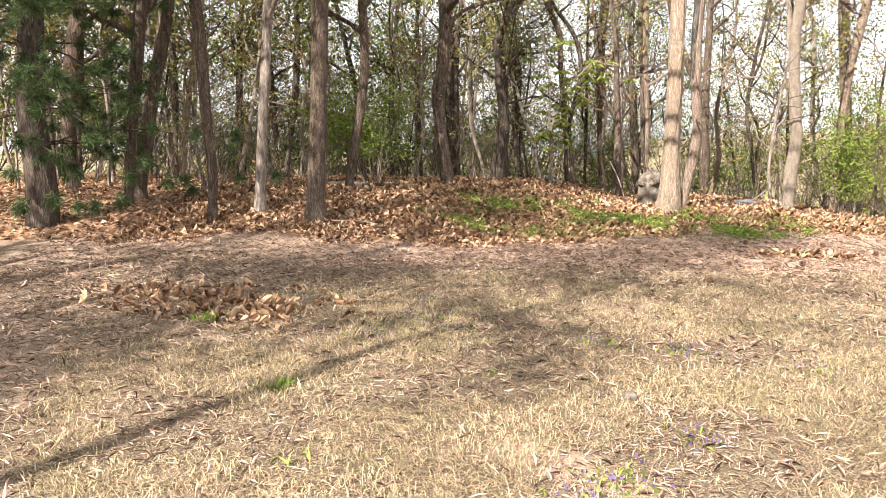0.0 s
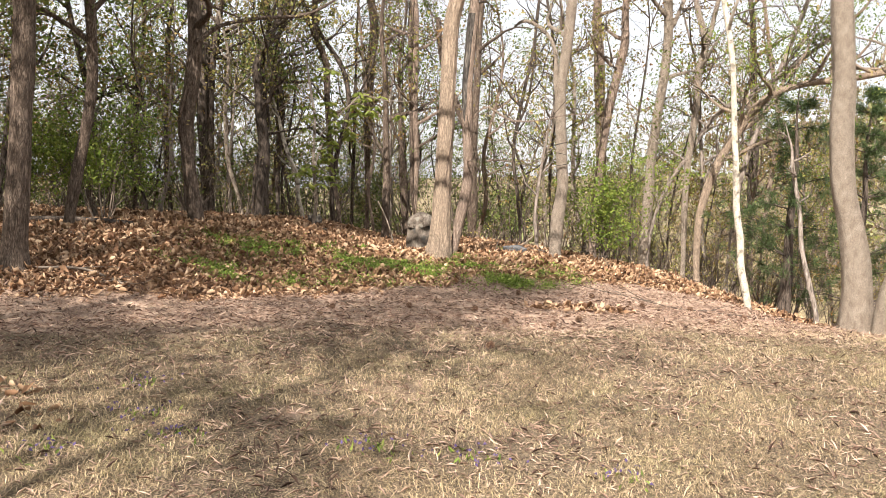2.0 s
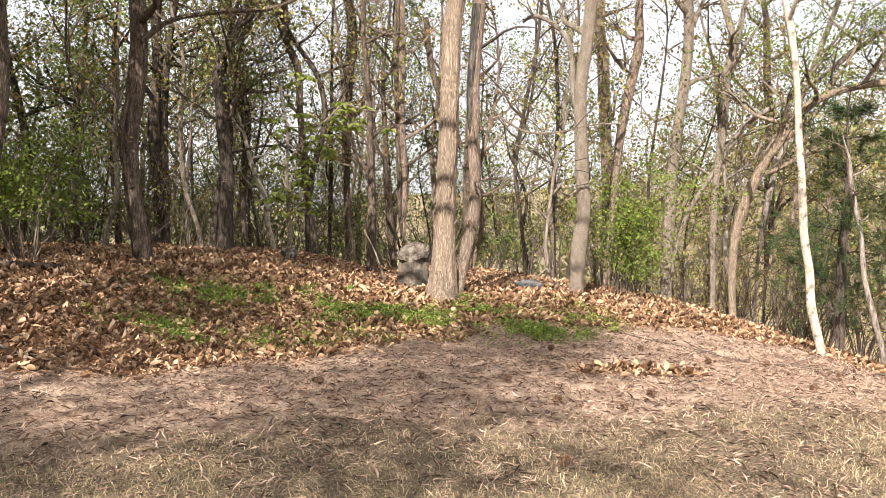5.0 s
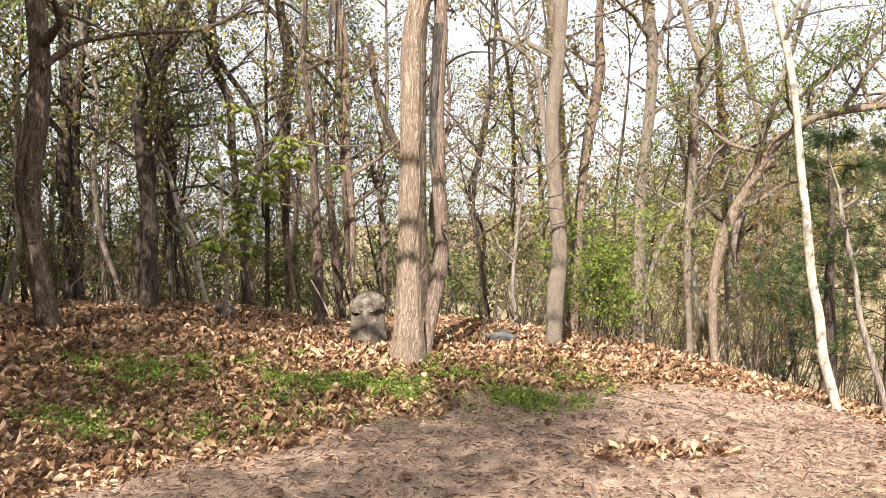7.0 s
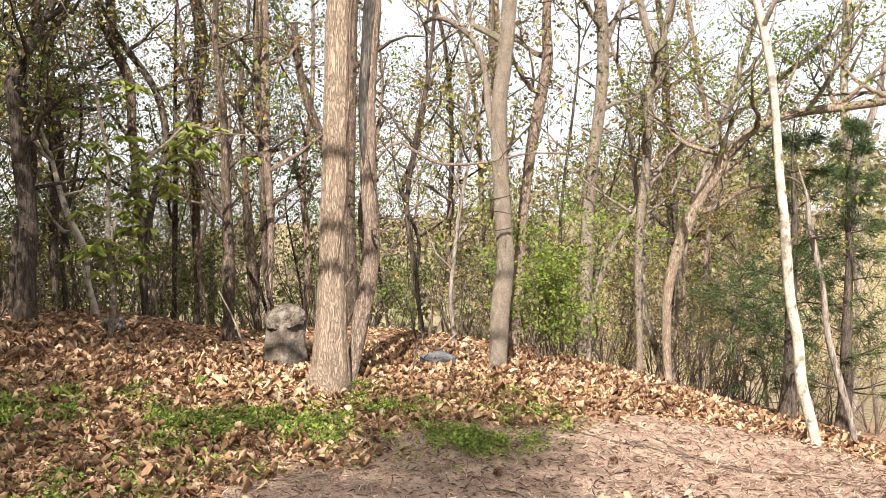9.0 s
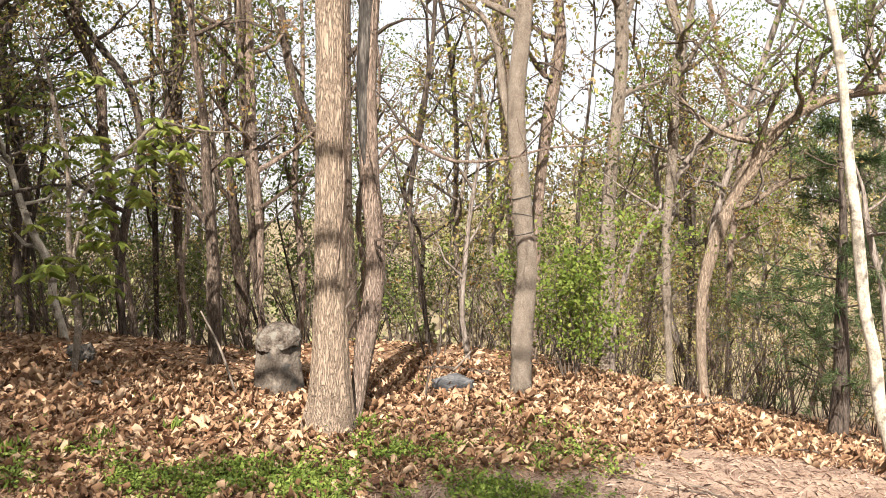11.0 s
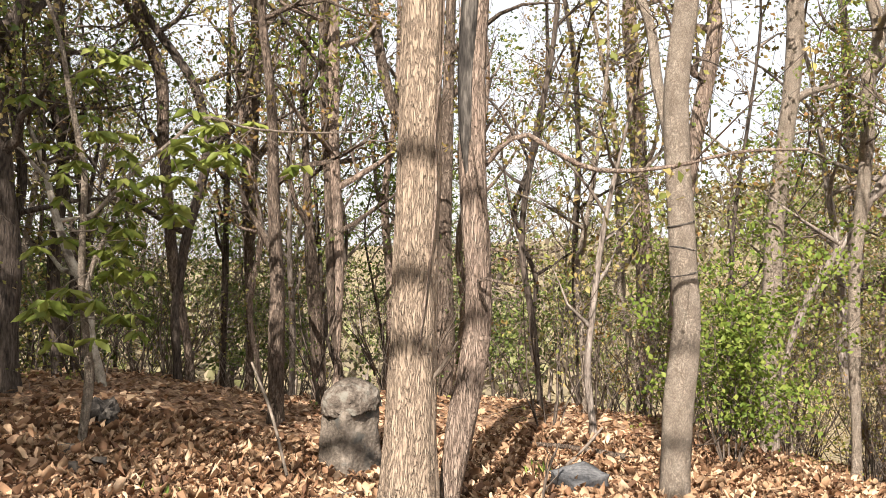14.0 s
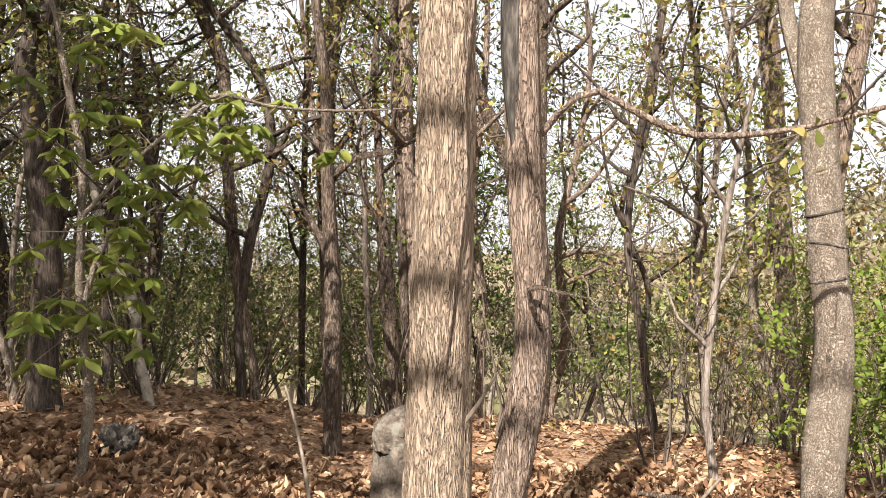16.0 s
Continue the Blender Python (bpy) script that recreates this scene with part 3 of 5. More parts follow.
tree("tree", "dark split tree on the leafy mound", [(-1.25, 13.41, 0.41, 0.137), (-1.28, 13.4, 0.79, 0.112), (-1.34, 13.39, 1.16, 0.104), (-1.4, 13.38, 1.61, 0.096), (-1.42, 13.38, 2.12, 0.097), (-1.36, 13.39, 2.72, 0.105), (-1.33, 13.4, 3.23, 0.106), (-1.36, 13.39, 3.81, 0.098)], BARK_BROWN, 9, 13, 12, 1800, LEAF_SPRING, low=2.6, sides=16, step=0.07, extra=[[(-1.38, 13.29, 1.53, 0.04), (-1.48, 13.27, 1.88, 0.036), (-1.49, 13.27, 2.26, 0.032), (-1.41, 13.28, 2.63, 0.024)], [(-1.29, 13.3, 3.25, 0.04), (-1.01, 13.36, 3.5, 0.032), (-0.45, 13.46, 3.68, 0.029), (0.28, 13.6, 3.83, 0.025), (0.73, 13.69, 4.12, 0.017)]])
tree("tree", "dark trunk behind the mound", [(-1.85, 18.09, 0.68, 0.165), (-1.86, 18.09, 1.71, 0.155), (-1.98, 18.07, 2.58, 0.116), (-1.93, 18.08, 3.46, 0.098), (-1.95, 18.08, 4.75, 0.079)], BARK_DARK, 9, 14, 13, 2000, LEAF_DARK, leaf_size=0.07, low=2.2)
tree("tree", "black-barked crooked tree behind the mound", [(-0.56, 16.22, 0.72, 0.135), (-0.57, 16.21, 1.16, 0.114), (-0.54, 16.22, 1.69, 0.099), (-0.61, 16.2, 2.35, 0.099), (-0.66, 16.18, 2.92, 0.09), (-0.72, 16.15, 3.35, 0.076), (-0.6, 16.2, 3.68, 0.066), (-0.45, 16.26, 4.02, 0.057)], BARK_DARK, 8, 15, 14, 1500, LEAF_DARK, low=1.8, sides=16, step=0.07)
tree("tree", "slim leaning trunk beside a green shrub", [(-2.57, 11.81, 0.6, 0.079), (-2.5, 11.83, 1.18, 0.074), (-2.4, 11.86, 1.78, 0.07), (-2.32, 11.88, 2.45, 0.07), (-2.33, 11.88, 2.95, 0.066), (-2.36, 11.87, 3.45, 0.067)], BARK_BROWN, 8, 16, 13, 4200, LEAF_DARK, leaf_size=0.08, low=2.0)
tree("tree", "straight tree with dark scaly bark on leaf litter", [(-2.39, 9.6, 0.26, 0.174), (-2.39, 9.6, 0.49, 0.13), (-2.37, 9.61, 0.99, 0.112), (-2.34, 9.62, 1.69, 0.105), (-2.32, 9.63, 2.38, 0.102), (-2.31, 9.63, 3.06, 0.099)], BARK_BROWN, 9, 17, 13, 4200, LEAF_DARK, leaf_size=0.08, low=2.6, sides=20, step=0.06)
tree("tree", "slim grey tree on leaf litter", [(-3.24, 9.9, 0.4, 0.092), (-3.22, 9.91, 0.97, 0.069), (-3.18, 9.92, 1.7, 0.065), (-3.13, 9.95, 2.42, 0.061), (-3.09, 9.96, 3.13, 0.062)], BARK_GREY, 8, 18, 13, 4200, LEAF_DARK, leaf_size=0.08, low=2.4, sides=14)
tree("tree", "slim crooked tan tree on leaf litter", [(-3.69, 9.42, 0.33, 0.075), (-3.68, 9.43, 0.98, 0.06), (-3.71, 9.41, 1.41, 0.06), (-3.73, 9.4, 1.82, 0.067), (-3.75, 9.39, 2.37, 0.075), (-3.8, 9.37, 3.04, 0.075)], BARK_BROWN, 8, 19, 8, 500, LEAF_RUST, low=2.2, sides=14)
tree("tree", "slim trunk in the shaded wood", [(-5.27, 10.18, 0.44, 0.076), (-5.22, 10.21, 1.1, 0.076), (-5.14, 10.25, 2.1, 0.085), (-5.08, 10.29, 2.78, 0.093), (-5.03, 10.32, 3.24, 0.094)], BARK_BROWN, 8, 20, 13, 4200, LEAF_DARK, leaf_size=0.08, low=2.0)
tree("tree", "leaning brown trunk in the shaded wood", [(-5.36, 10.64, 0.51, 0.114), (-5.26, 10.7, 1.33, 0.096), (-5.16, 10.76, 2.06, 0.096), (-5.03, 10.82, 2.7, 0.097), (-4.95, 10.87, 3.33, 0.106)], BARK_BROWN, 8, 21, 8, 600, LEAF_RUST, low=2.0)
tree("tree", "grey trunk deep in the wood", [(-6.92, 11.43, 0.58, 0.128), (-6.95, 11.41, 1.5, 0.118), (-6.84, 11.48, 2.63, 0.128), (-6.74, 11.55, 3.48, 0.119)], BARK_BROWN, 8, 22, 13, 4200, LEAF_DARK, leaf_size=0.08, low=2.0)
tree("tree", "slim tan trunk behind the stone", [(2.4, 16.99, 0.6, 0.04), (2.27, 17.0, 1.21, 0.04), (2.24, 17.0, 1.83, 0.045), (2.21, 17.0, 2.5, 0.045), (2.16, 17.0, 3.23, 0.046), (2.12, 17.01, 4.02, 0.044), (2.1, 17.01, 4.36, 0.042)], BARK_BROWN, 8, 23, 9, 600, LEAF_RUST, low=1.6)
tree("tree", "dark stump-like trunk behind the stone", [(2.2, 17.39, 0.54, 0.084), (2.14, 17.39, 1.18, 0.078), (2.09, 17.39, 1.7, 0.071), (2.05, 17.4, 2.12, 0.053), (2.01, 17.4, 2.7, 0.042), (1.96, 17.4, 3.88, 0.031)], BARK_BROWN, 6, 24, 8, 500, LEAF_RUST, low=1.5)
tree("tree", "forked bare tree down the slope", [(15.16, 19.0, -0.91, 0.111), (15.13, 19.03, 1.78, 0.11), (15.07, 19.1, 3.0, 0.11), (14.92, 19.26, 4.48, 0.09), (14.89, 19.29, 6.92, 0.071)], BARK_GREY, 10, 25, 9, 150, LEAF_SPRING, low=4.5, extra=[[(15.1, 19.07, 3.12, 0.09), (15.19, 18.97, 3.85, 0.076), (15.37, 18.77, 5.04, 0.063), (15.47, 18.66, 6.11, 0.056)]])
tree("tree", "thin stem with yellow leaves", [(4.44, 15.3, 0.26, 0.035), (4.38, 15.33, 0.84, 0.032), (4.41, 15.31, 1.42, 0.029), (4.47, 15.29, 2.0, 0.026)], BARK_GREY, 4, 26, 8, 700, LEAF_SPRING, low=0.9, reach=1.0)
tree("tree", "grey trunk behind the bank", [(1.71, 16.0, 0.48, 0.08), (1.7, 16.0, 1.04, 0.072), (1.7, 16.0, 1.46, 0.065), (1.65, 16.0, 2.23, 0.058), (1.61, 16.01, 3.13, 0.044), (1.5, 16.02, 4.15, 0.037)], BARK_BROWN, 7, 27, 9, 600, LEAF_SPRING, low=1.4)
tree("tree", "leaning grey trunk behind the bank", [(0.86, 17.5, 0.48, 0.058), (0.66, 17.5, 1.72, 0.058), (0.54, 17.5, 2.95, 0.058), (0.46, 17.5, 3.78, 0.067), (0.32, 17.5, 4.07, 0.067), (0.24, 17.5, 4.74, 0.06)], BARK_BROWN, 8, 28, 9, 600, LEAF_SPRING, low=1.6)
tree("tree", "bent pale stem behind the bank", [(0.17, 16.5, 0.6, 0.046), (0.07, 16.49, 1.02, 0.045), (0.03, 16.49, 1.43, 0.045), (-0.13, 16.48, 1.77, 0.038), (-0.22, 16.48, 2.04, 0.034)], BARK_PALE, 4, 29, 8, 500, LEAF_SPRING, low=1.0, reach=1.0)
tree("tree", "brown trunk behind the stone", [(2.34, 17.0, 0.74, 0.04), (2.33, 17.0, 1.91, 0.056), (2.25, 17.01, 2.92, 0.064), (2.23, 17.02, 3.92, 0.065), (2.17, 17.02, 4.84, 0.066)], BARK_RED, 8, 30, 9, 600, LEAF_RUST, low=1.8)
tree("tree", "broad brown trunk in the wood", [(1.46, 18.5, 0.54, 0.063), (1.4, 18.5, 2.6, 0.09), (1.42, 18.5, 3.88, 0.1), (1.46, 18.5, 4.64, 0.092), (1.37, 18.5, 5.14, 0.084)], BARK_BROWN, 9, 31, 9, 600, LEAF_RUST, low=2.4)
tree("tree", "thin dark stem in the thicket", [(5.42, 18.0, -0.02, 0.037), (5.34, 18.03, 1.82, 0.037), (5.36, 18.02, 3.2, 0.037), (5.25, 18.06, 4.57, 0.033), (5.07, 18.13, 5.47, 0.029)], BARK_DARK, 8, 32, 9, 400, LEAF_SPRING, low=2)
tree("tree", "grey trunk down the slope", [(11.08, 20.0, -0.44, 0.112), (11.08, 20.0, 1.71, 0.111), (11.03, 20.03, 3.37, 0.112), (10.92, 20.11, 4.55, 0.088)], BARK_DARK, 9, 33, 12, 1600, LEAF_FRESH, low=2.5)

tree("tree", "bare leaning trunk down the slope", [(9.02, 17.0, -0.18, 0.059), (9.13, 16.92, 1.71, 0.054), (9.43, 16.7, 3.2, 0.049), (9.88, 16.37, 5.02, 0.045), (10.01, 16.28, 5.55, 0.041)], BARK_GREY, 8, 34, 10, 500, LEAF_FRESH, low=3)
tree("tree", "slim leaning bare tree reaching over the slope", [(6.9, 16.2, -0.16, 0.043), (7.15, 16.05, 1.48, 0.038), (7.48, 15.86, 2.15, 0.038), (7.88, 15.62, 2.92, 0.043), (8.55, 15.23, 3.42, 0.039), (9.13, 14.89, 3.97, 0.035), (9.8, 14.5, 4.66, 0.032)], BARK_GREY, 5.5, 35, 13, 2200, LEAF_FRESH, leaf_size=0.05, low=2.2, reach=1.5)
tree("tree", "thin bare tree down the slope", [(10.32, 18.0, -0.57, 0.05), (10.36, 17.97, 1.4, 0.049), (10.45, 17.9, 2.96, 0.049), (10.23, 18.07, 4.51, 0.044), (10.0, 18.25, 6.08, 0.034)], BARK_RED, 8, 36, 12, 1300, LEAF_FRESH, low=2.5)
tree("tree", "dark thin curved stem in the thicket", [(4.48, 16.8, 0.16, 0.037), (4.39, 16.83, 1.14, 0.037), (4.26, 16.87, 1.96, 0.033), (4.36, 16.84, 3.02, 0.033), (4.53, 16.78, 4.08, 0.029), (4.59, 16.76, 5.05, 0.026)], BARK_DARK, 7, 37, 10, 400, LEAF_SPRING, low=1.4)
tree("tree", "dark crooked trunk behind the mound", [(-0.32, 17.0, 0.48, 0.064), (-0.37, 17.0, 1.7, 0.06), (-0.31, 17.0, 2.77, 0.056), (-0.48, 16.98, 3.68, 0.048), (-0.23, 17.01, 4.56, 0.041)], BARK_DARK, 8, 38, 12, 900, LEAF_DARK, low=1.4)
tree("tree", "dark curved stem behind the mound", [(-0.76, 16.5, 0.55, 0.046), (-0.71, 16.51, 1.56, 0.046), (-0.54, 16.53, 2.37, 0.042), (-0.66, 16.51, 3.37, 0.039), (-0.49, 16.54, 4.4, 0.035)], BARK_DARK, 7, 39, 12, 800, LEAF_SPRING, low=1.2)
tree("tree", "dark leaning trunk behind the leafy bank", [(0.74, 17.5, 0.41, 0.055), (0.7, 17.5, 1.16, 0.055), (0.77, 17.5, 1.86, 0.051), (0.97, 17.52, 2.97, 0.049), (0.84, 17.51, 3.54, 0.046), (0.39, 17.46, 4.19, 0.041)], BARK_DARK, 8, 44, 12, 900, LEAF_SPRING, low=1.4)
tree("tree", "slim brown stem behind the leafy bank", [(1.59, 18.0, 0.31, 0.032), (1.45, 18.0, 1.12, 0.032), (1.55, 18.0, 2.12, 0.032), (1.35, 18.0, 3.05, 0.029), (1.21, 18.0, 4.1, 0.026)], BARK_RED, 8, 45, 10, 500, LEAF_RUST, low=1.6)
tree("tree", "pale thin stem in the thicket", [(4.99, 16.8, 0.18, 0.034), (4.95, 16.82, 1.0, 0.033), (4.88, 16.84, 1.7, 0.03), (5.0, 16.79, 2.47, 0.027), (5.09, 16.76, 3.34, 0.024)], BARK_SMOOTH, 6, 46, 10, 500, LEAF_SPRING, low=1.4)
tree("tree", "thin dark crooked stem in the thicket", [(4.75, 17.5, 0.3, 0.029), (4.62, 17.55, 0.92, 0.029), (4.67, 17.53, 1.55, 0.029), (4.42, 17.62, 2.31, 0.026), (4.64, 17.54, 3.13, 0.026), (4.74, 17.5, 4.08, 0.023)], BARK_DARK, 7, 47, 10, 400, LEAF_RUST, low=1.4)


def add_line(owner, name, line, mat, label="", sides=7, step=0.05, rough=0.12):
    q = smooth_line(line, step)
    v, f = tube(q[:, :3], q[:, 3], sides, rough, 5)
    part(name, mesh_of(name, v - np.array(owner.location), f, mat, True), owner, label)


add_line(tree_a, "vine", [(2.36, 12.86, 1.35, 0.006), (2.41, 12.87, 1.8, 0.008), (2.44, 12.885, 2.15, 0.008), (2.43, 12.89, 2.5, 0.007), (2.47, 12.93, 2.95, 0.007), (2.46, 12.92, 3.5, 0.006)], BARK_RED, "thin woody vine climbing the bark")
add_line(tree_a, "dead_twig", [(2.46, 12.93, 1.2, 0.011), (2.52, 12.88, 1.3, 0.008), (2.57, 12.85, 1.4, 0.005)], TWIG_PALE)
add_line(tree_b, "charred_strip", [(2.66, 13.06, 2.25, 0.012), (2.64, 13.06, 2.6, 0.04), (2.64, 13.06, 3.0, 0.048), (2.66, 13.06, 3.4, 0.052), (2.69, 13.05, 3.9, 0.055)], CHAR, "black charred strip of bark", 10)
add_line(tree_b, "dead_twig", [(2.78, 13.02, 1.55, 0.014), (2.72, 12.98, 1.66, 0.013), (2.71, 12.95, 1.73, 0.011), (2.78, 12.92, 1.72, 0.008), (2.86, 12.9, 1.7, 0.006), (2.93, 12.88, 1.69, 0.003)], BARK_BROWN)
add_line(tree_b, "vine", [(2.66, 13.025, 2.5, 0.006), (2.72, 13.025, 2.2, 0.007), (2.79, 13.05, 1.95, 0.006), (2.76, 13.025, 1.6, 0.006)], BARK_BROWN, "thin woody vine climbing the bark")
for cx, cy, h, tilt in ((4.365, 13.7, 1.76, 0.25), (4.348, 13.7, 1.93, -0.2), (4.334, 13.7, 2.1, 0.3)):
    ring = [(cx + 0.088 * math.cos(a), cy + 0.088 * math.sin(a), h + tilt * 0.08 * math.cos(a), 0.006) for a in np.linspace(0, 6.283, 25)]
    add_line(tree_r, "ring_scar", ring, CHAR, "dark ring scar round the trunk", 6, 0.02, 0.0)


def pine(name, label, x, y, height, radius, seed, low=0.6, shrink=0.9, bunch=19, girth=0.06, down=-0.02):
    """A young pine: whorls of drooping branches set with bunches of long needles."""
    rng = np.random.RandomState(seed)
    z = ground_z(x, y)
    tr = thing(name, x, y, z, label, "pine tree")
    run = np.array([[0.03 * math.sin(3 * h), 0.03 * math.cos(2 * h), h, girth * radius * (1 - h / height) + 0.006] for h in np.linspace(-0.1, height, 30)])
    part("trunk", mesh_of("trunk", *tube(run[:, :3], run[:, 3], 10, 0.05), BARK_DARK, True), tr)
    wood, at, way = Bag(), [], []
    h = low
    while h < height:
        for k in range(4):
            a = rng.uniform(0, 6.283)
            size = radius * (1 - h / height * shrink) * rng.uniform(0.6, 1.1)
            limbs, tips = [], []
            grow(rng, (0, 0, h), (math.cos(a), math.sin(a), 0.25), size, 0.014, 1, limbs, tips, wob=0.12, up=down, kids=4)
            for lv, q in limbs:
                wood.add(*tube(q[:, :3], np.maximum(q[:, 3], 0.003), 4))
            for p, d in tips[::2]:
                m = 2 * bunch
                at.append(np.repeat(p[None], m, 0) + rng.normal(size=(m, 3)) * 0.03)
                way.append(d * 0.6 + rng.normal(size=(m, 3)) * 0.6)
        h += rng.uniform(0.3, 0.5)
    at, way = np.concatenate(at), np.concatenate(way)
    part("branches", wood.mesh("branches", BARK_DARK), tr)
    v, f = blades(at, way, rng.uniform(0.08, 0.15, len(at)), 0.028, rng, 0.1)
    part("needles", mesh_of("needles", v, f, NEEDLE), tr)
    return tr


pine("pine_tree", "young green pine beside a white sapling", 8.5, 13.9, 3.9, 1.75, 41)
pine("pine_tree", "bushy green pine down the slope", 10.6, 15.0, 4.6, 1.7, 42)
pine("pine_tree", "dark green pine with drooping boughs in the shaded wood", -5.78, 9.0, 8.0, 2.4, 43, low=1.0, bunch=75, girth=0.085, down=-0.12)

# ---- the sapling with big hand-shaped leaves ----
sap = tree("sapling", "grey sapling with hand-shaped chestnut leaves", [(0.42, 14.40, 0.48, 0.032), (0.44, 14.41, 0.74, 0.029), (0.46, 14.41, 0.98, 0.032), (0.43, 14.41, 1.29, 0.025), (0.40, 14.40, 1.64, 0.024), (0.40, 14.40, 1.98, 0.021), (0.40, 14.40, 2.33, 0.021), (0.34, 14.38, 2.67, 0.019), (0.29, 14.37, 2.94, 0.018), (0.25, 14.36, 3.17, 0.014)], BARK_SMOOTH, 4.2, 50, 0, 0, low=1.2, step=0.06, sides=10, extra=[[(0.43, 14.40, 1.57, 0.016), (0.49, 14.42, 1.82, 0.016), (0.58, 14.44, 2.02, 0.014), (0.62, 14.45, 2.24, 0.011)], [(0.48, 14.22, 2.04, 0.013), (0.74, 14.28, 2.36, 0.012), (0.99, 14.35, 2.61, 0.012), (1.10, 14.38, 2.73, 0.012), (1.46, 14.47, 2.70, 0.009), (1.87, 14.58, 2.71, 0.007), (2.23, 14.67, 2.75, 0.005)]], category="tree")
rng = np.random.RandomState(51)
hand_at, hand_way, stems = [], [], Bag()
base = np.array(sap.location)
starts = [np.array(q[:3]) for q in smooth_line([(0.48, 14.22, 2.04, 0.013), (0.74, 14.28, 2.36, 0.012), (0.99, 14.35, 2.61, 0.012), (1.10, 14.38, 2.73, 0.012), (1.46, 14.47, 2.70, 0.009), (1.87, 14.58, 2.71, 0.007), (2.23, 14.67, 2.75, 0.005)], 0.12)[2:11]] + [np.array(q[:3]) for q in smooth_line([(0.43, 14.40, 1.57, 0.016), (0.49, 14.42, 1.82, 0.016), (0.58, 14.44, 2.02, 0.014), (0.62, 14.45, 2.24, 0.011)], 0.1)] + [np.array(q[:3]) for q in smooth_line([(0.42, 14.40, 0.48, 0.032), (0.44, 14.41, 0.74, 0.029), (0.46, 14.41, 0.98, 0.032), (0.43, 14.41, 1.29, 0.025), (0.40, 14.40, 1.64, 0.024), (0.40, 14.40, 1.98, 0.021), (0.40, 14.40, 2.33, 0.021), (0.34, 14.38, 2.67, 0.019), (0.29, 14.37, 2.94, 0.018), (0.25, 14.36, 3.17, 0.014)], 0.2)[4:]]
for p in starts:
    for k in range(3):
        d = unit(np.array([rng.normal() * 0.8 + 0.3, rng.normal() * 0.8, -0.3 + 0.5 * rng.normal()]))
        n = rng.uniform(0.15, 0.45)
        e = p + d * n - [0, 0, 0.05]
        stems.add(*tube(np.array([p, (p + e) / 2 + [0, 0, 0.03], e]), (0.004, 0.003, 0.002), 3))
        for j in range(6):
            a = j / 6 * 6.283 + rng.rand()
            hand_at.append(e)
            hand_way.append([math.cos(a), math.sin(a), -0.75])
hand_at, hand_way = np.array(hand_at), np.array(hand_way)
v, f = blades(hand_at, hand_way, rng.uniform(0.1, 0.17, len(hand_at)), 0.16, rng, 0.18, full=True)
part("leaf_stalks", stems.mesh("leaf_stalks", TWIG_PALE, origin=base), sap)
part("leaves", mesh_of("leaves", v - base, f, LEAF_CHESTNUT), sap, "yellow-green hand-shaped leaves")

# ---- thicket: saplings, shrubs and farther trees ----


def stand(kind, label, seeds, make, places, group):
    """Build a few of a kind, then copy them to the other places, turned and scaled."""
    models = [make(s, *places[i][:2]) for i, s in enumerate(seeds)]
    rng = np.random.RandomState(seeds[0])
    for i, (x, y, s) in enumerate(places[len(seeds):]):
        m = Matrix.LocRotScale((x, y, ground_z(x, y) - 0.02), Euler((rng.normal() * 0.05, rng.normal() * 0.05, rng.uniform(0, 6.283))), (s, s, s))
        copy_thing(models[i % len(models)], m)


def sapling(seed, x, y):
    rng = np.random.RandomState(seed)
    h = rng.uniform(4.5, 7.5)
    lean = rng.normal(size=2) * 0.09
    z = ground_z(x, y)
    r = rng.uniform(0.025, 0.065)
    w = rng.normal(size=(6, 2)) * 0.09
    line = [(x + lean[0] * k + w[k, 0], y + lean[1] * k + w[k, 1], z + h * 0.16 * k, r * (1 - 0.15 * k)) for k in range(6)]
    return tree("young_tree", "slim young tree with sparse spring leaves", line, (BARK_GREY, BARK_DARK, BARK_SMOOTH, BARK_RED)[seed % 4], z + h, seed, 14, 1700, (LEAF_SPRING, LEAF_RUST, LEAF_SPRING, LEAF_FRESH, LEAF_RUST, LEAF_DARK)[seed % 6],
                leaf_size=0.058, low=1.2, reach=1.5, sides=7, step=0.25, group="thicket", twig=(TWIG, TWIG_PALE)[seed % 2], spread=0.15)


def shrub(seed, x, y):
    rng = np.random.RandomState(seed)
    z = ground_z(x, y)
    ob = thing("shrub", x, y, z, "twiggy shrub with pale stems and small leaves", "shrub", "thicket shrubs")
    lines, tips = [], []
    for k in range(7):
        a = rng.uniform(0, 6.283)
        grow(rng, (0.08 * math.cos(a), 0.08 * math.sin(a), -0.05), (0.45 * math.cos(a), 0.45 * math.sin(a), 1), rng.uniform(0.9, 2.0), rng.uniform(0.008, 0.018), 2, lines, tips, wob=0.16, kids=2)
    bag = Bag()
    for lv, q in lines:
        bag.add(*tube(q[:, :3], np.maximum(q[:, 3], 0.0025), 3))
    part("stems", bag.mesh("stems", (TWIG, TWIG_PALE, TWIG)[seed % 3]), ob)
    part("leaves", leaf_mesh(rng, tips, 260, 0.045, (LEAF_SPRING, LEAF_DARK, LEAF_SPRING, LEAF_RUST)[seed % 4], (0, 0, 0)), ob)
    return ob


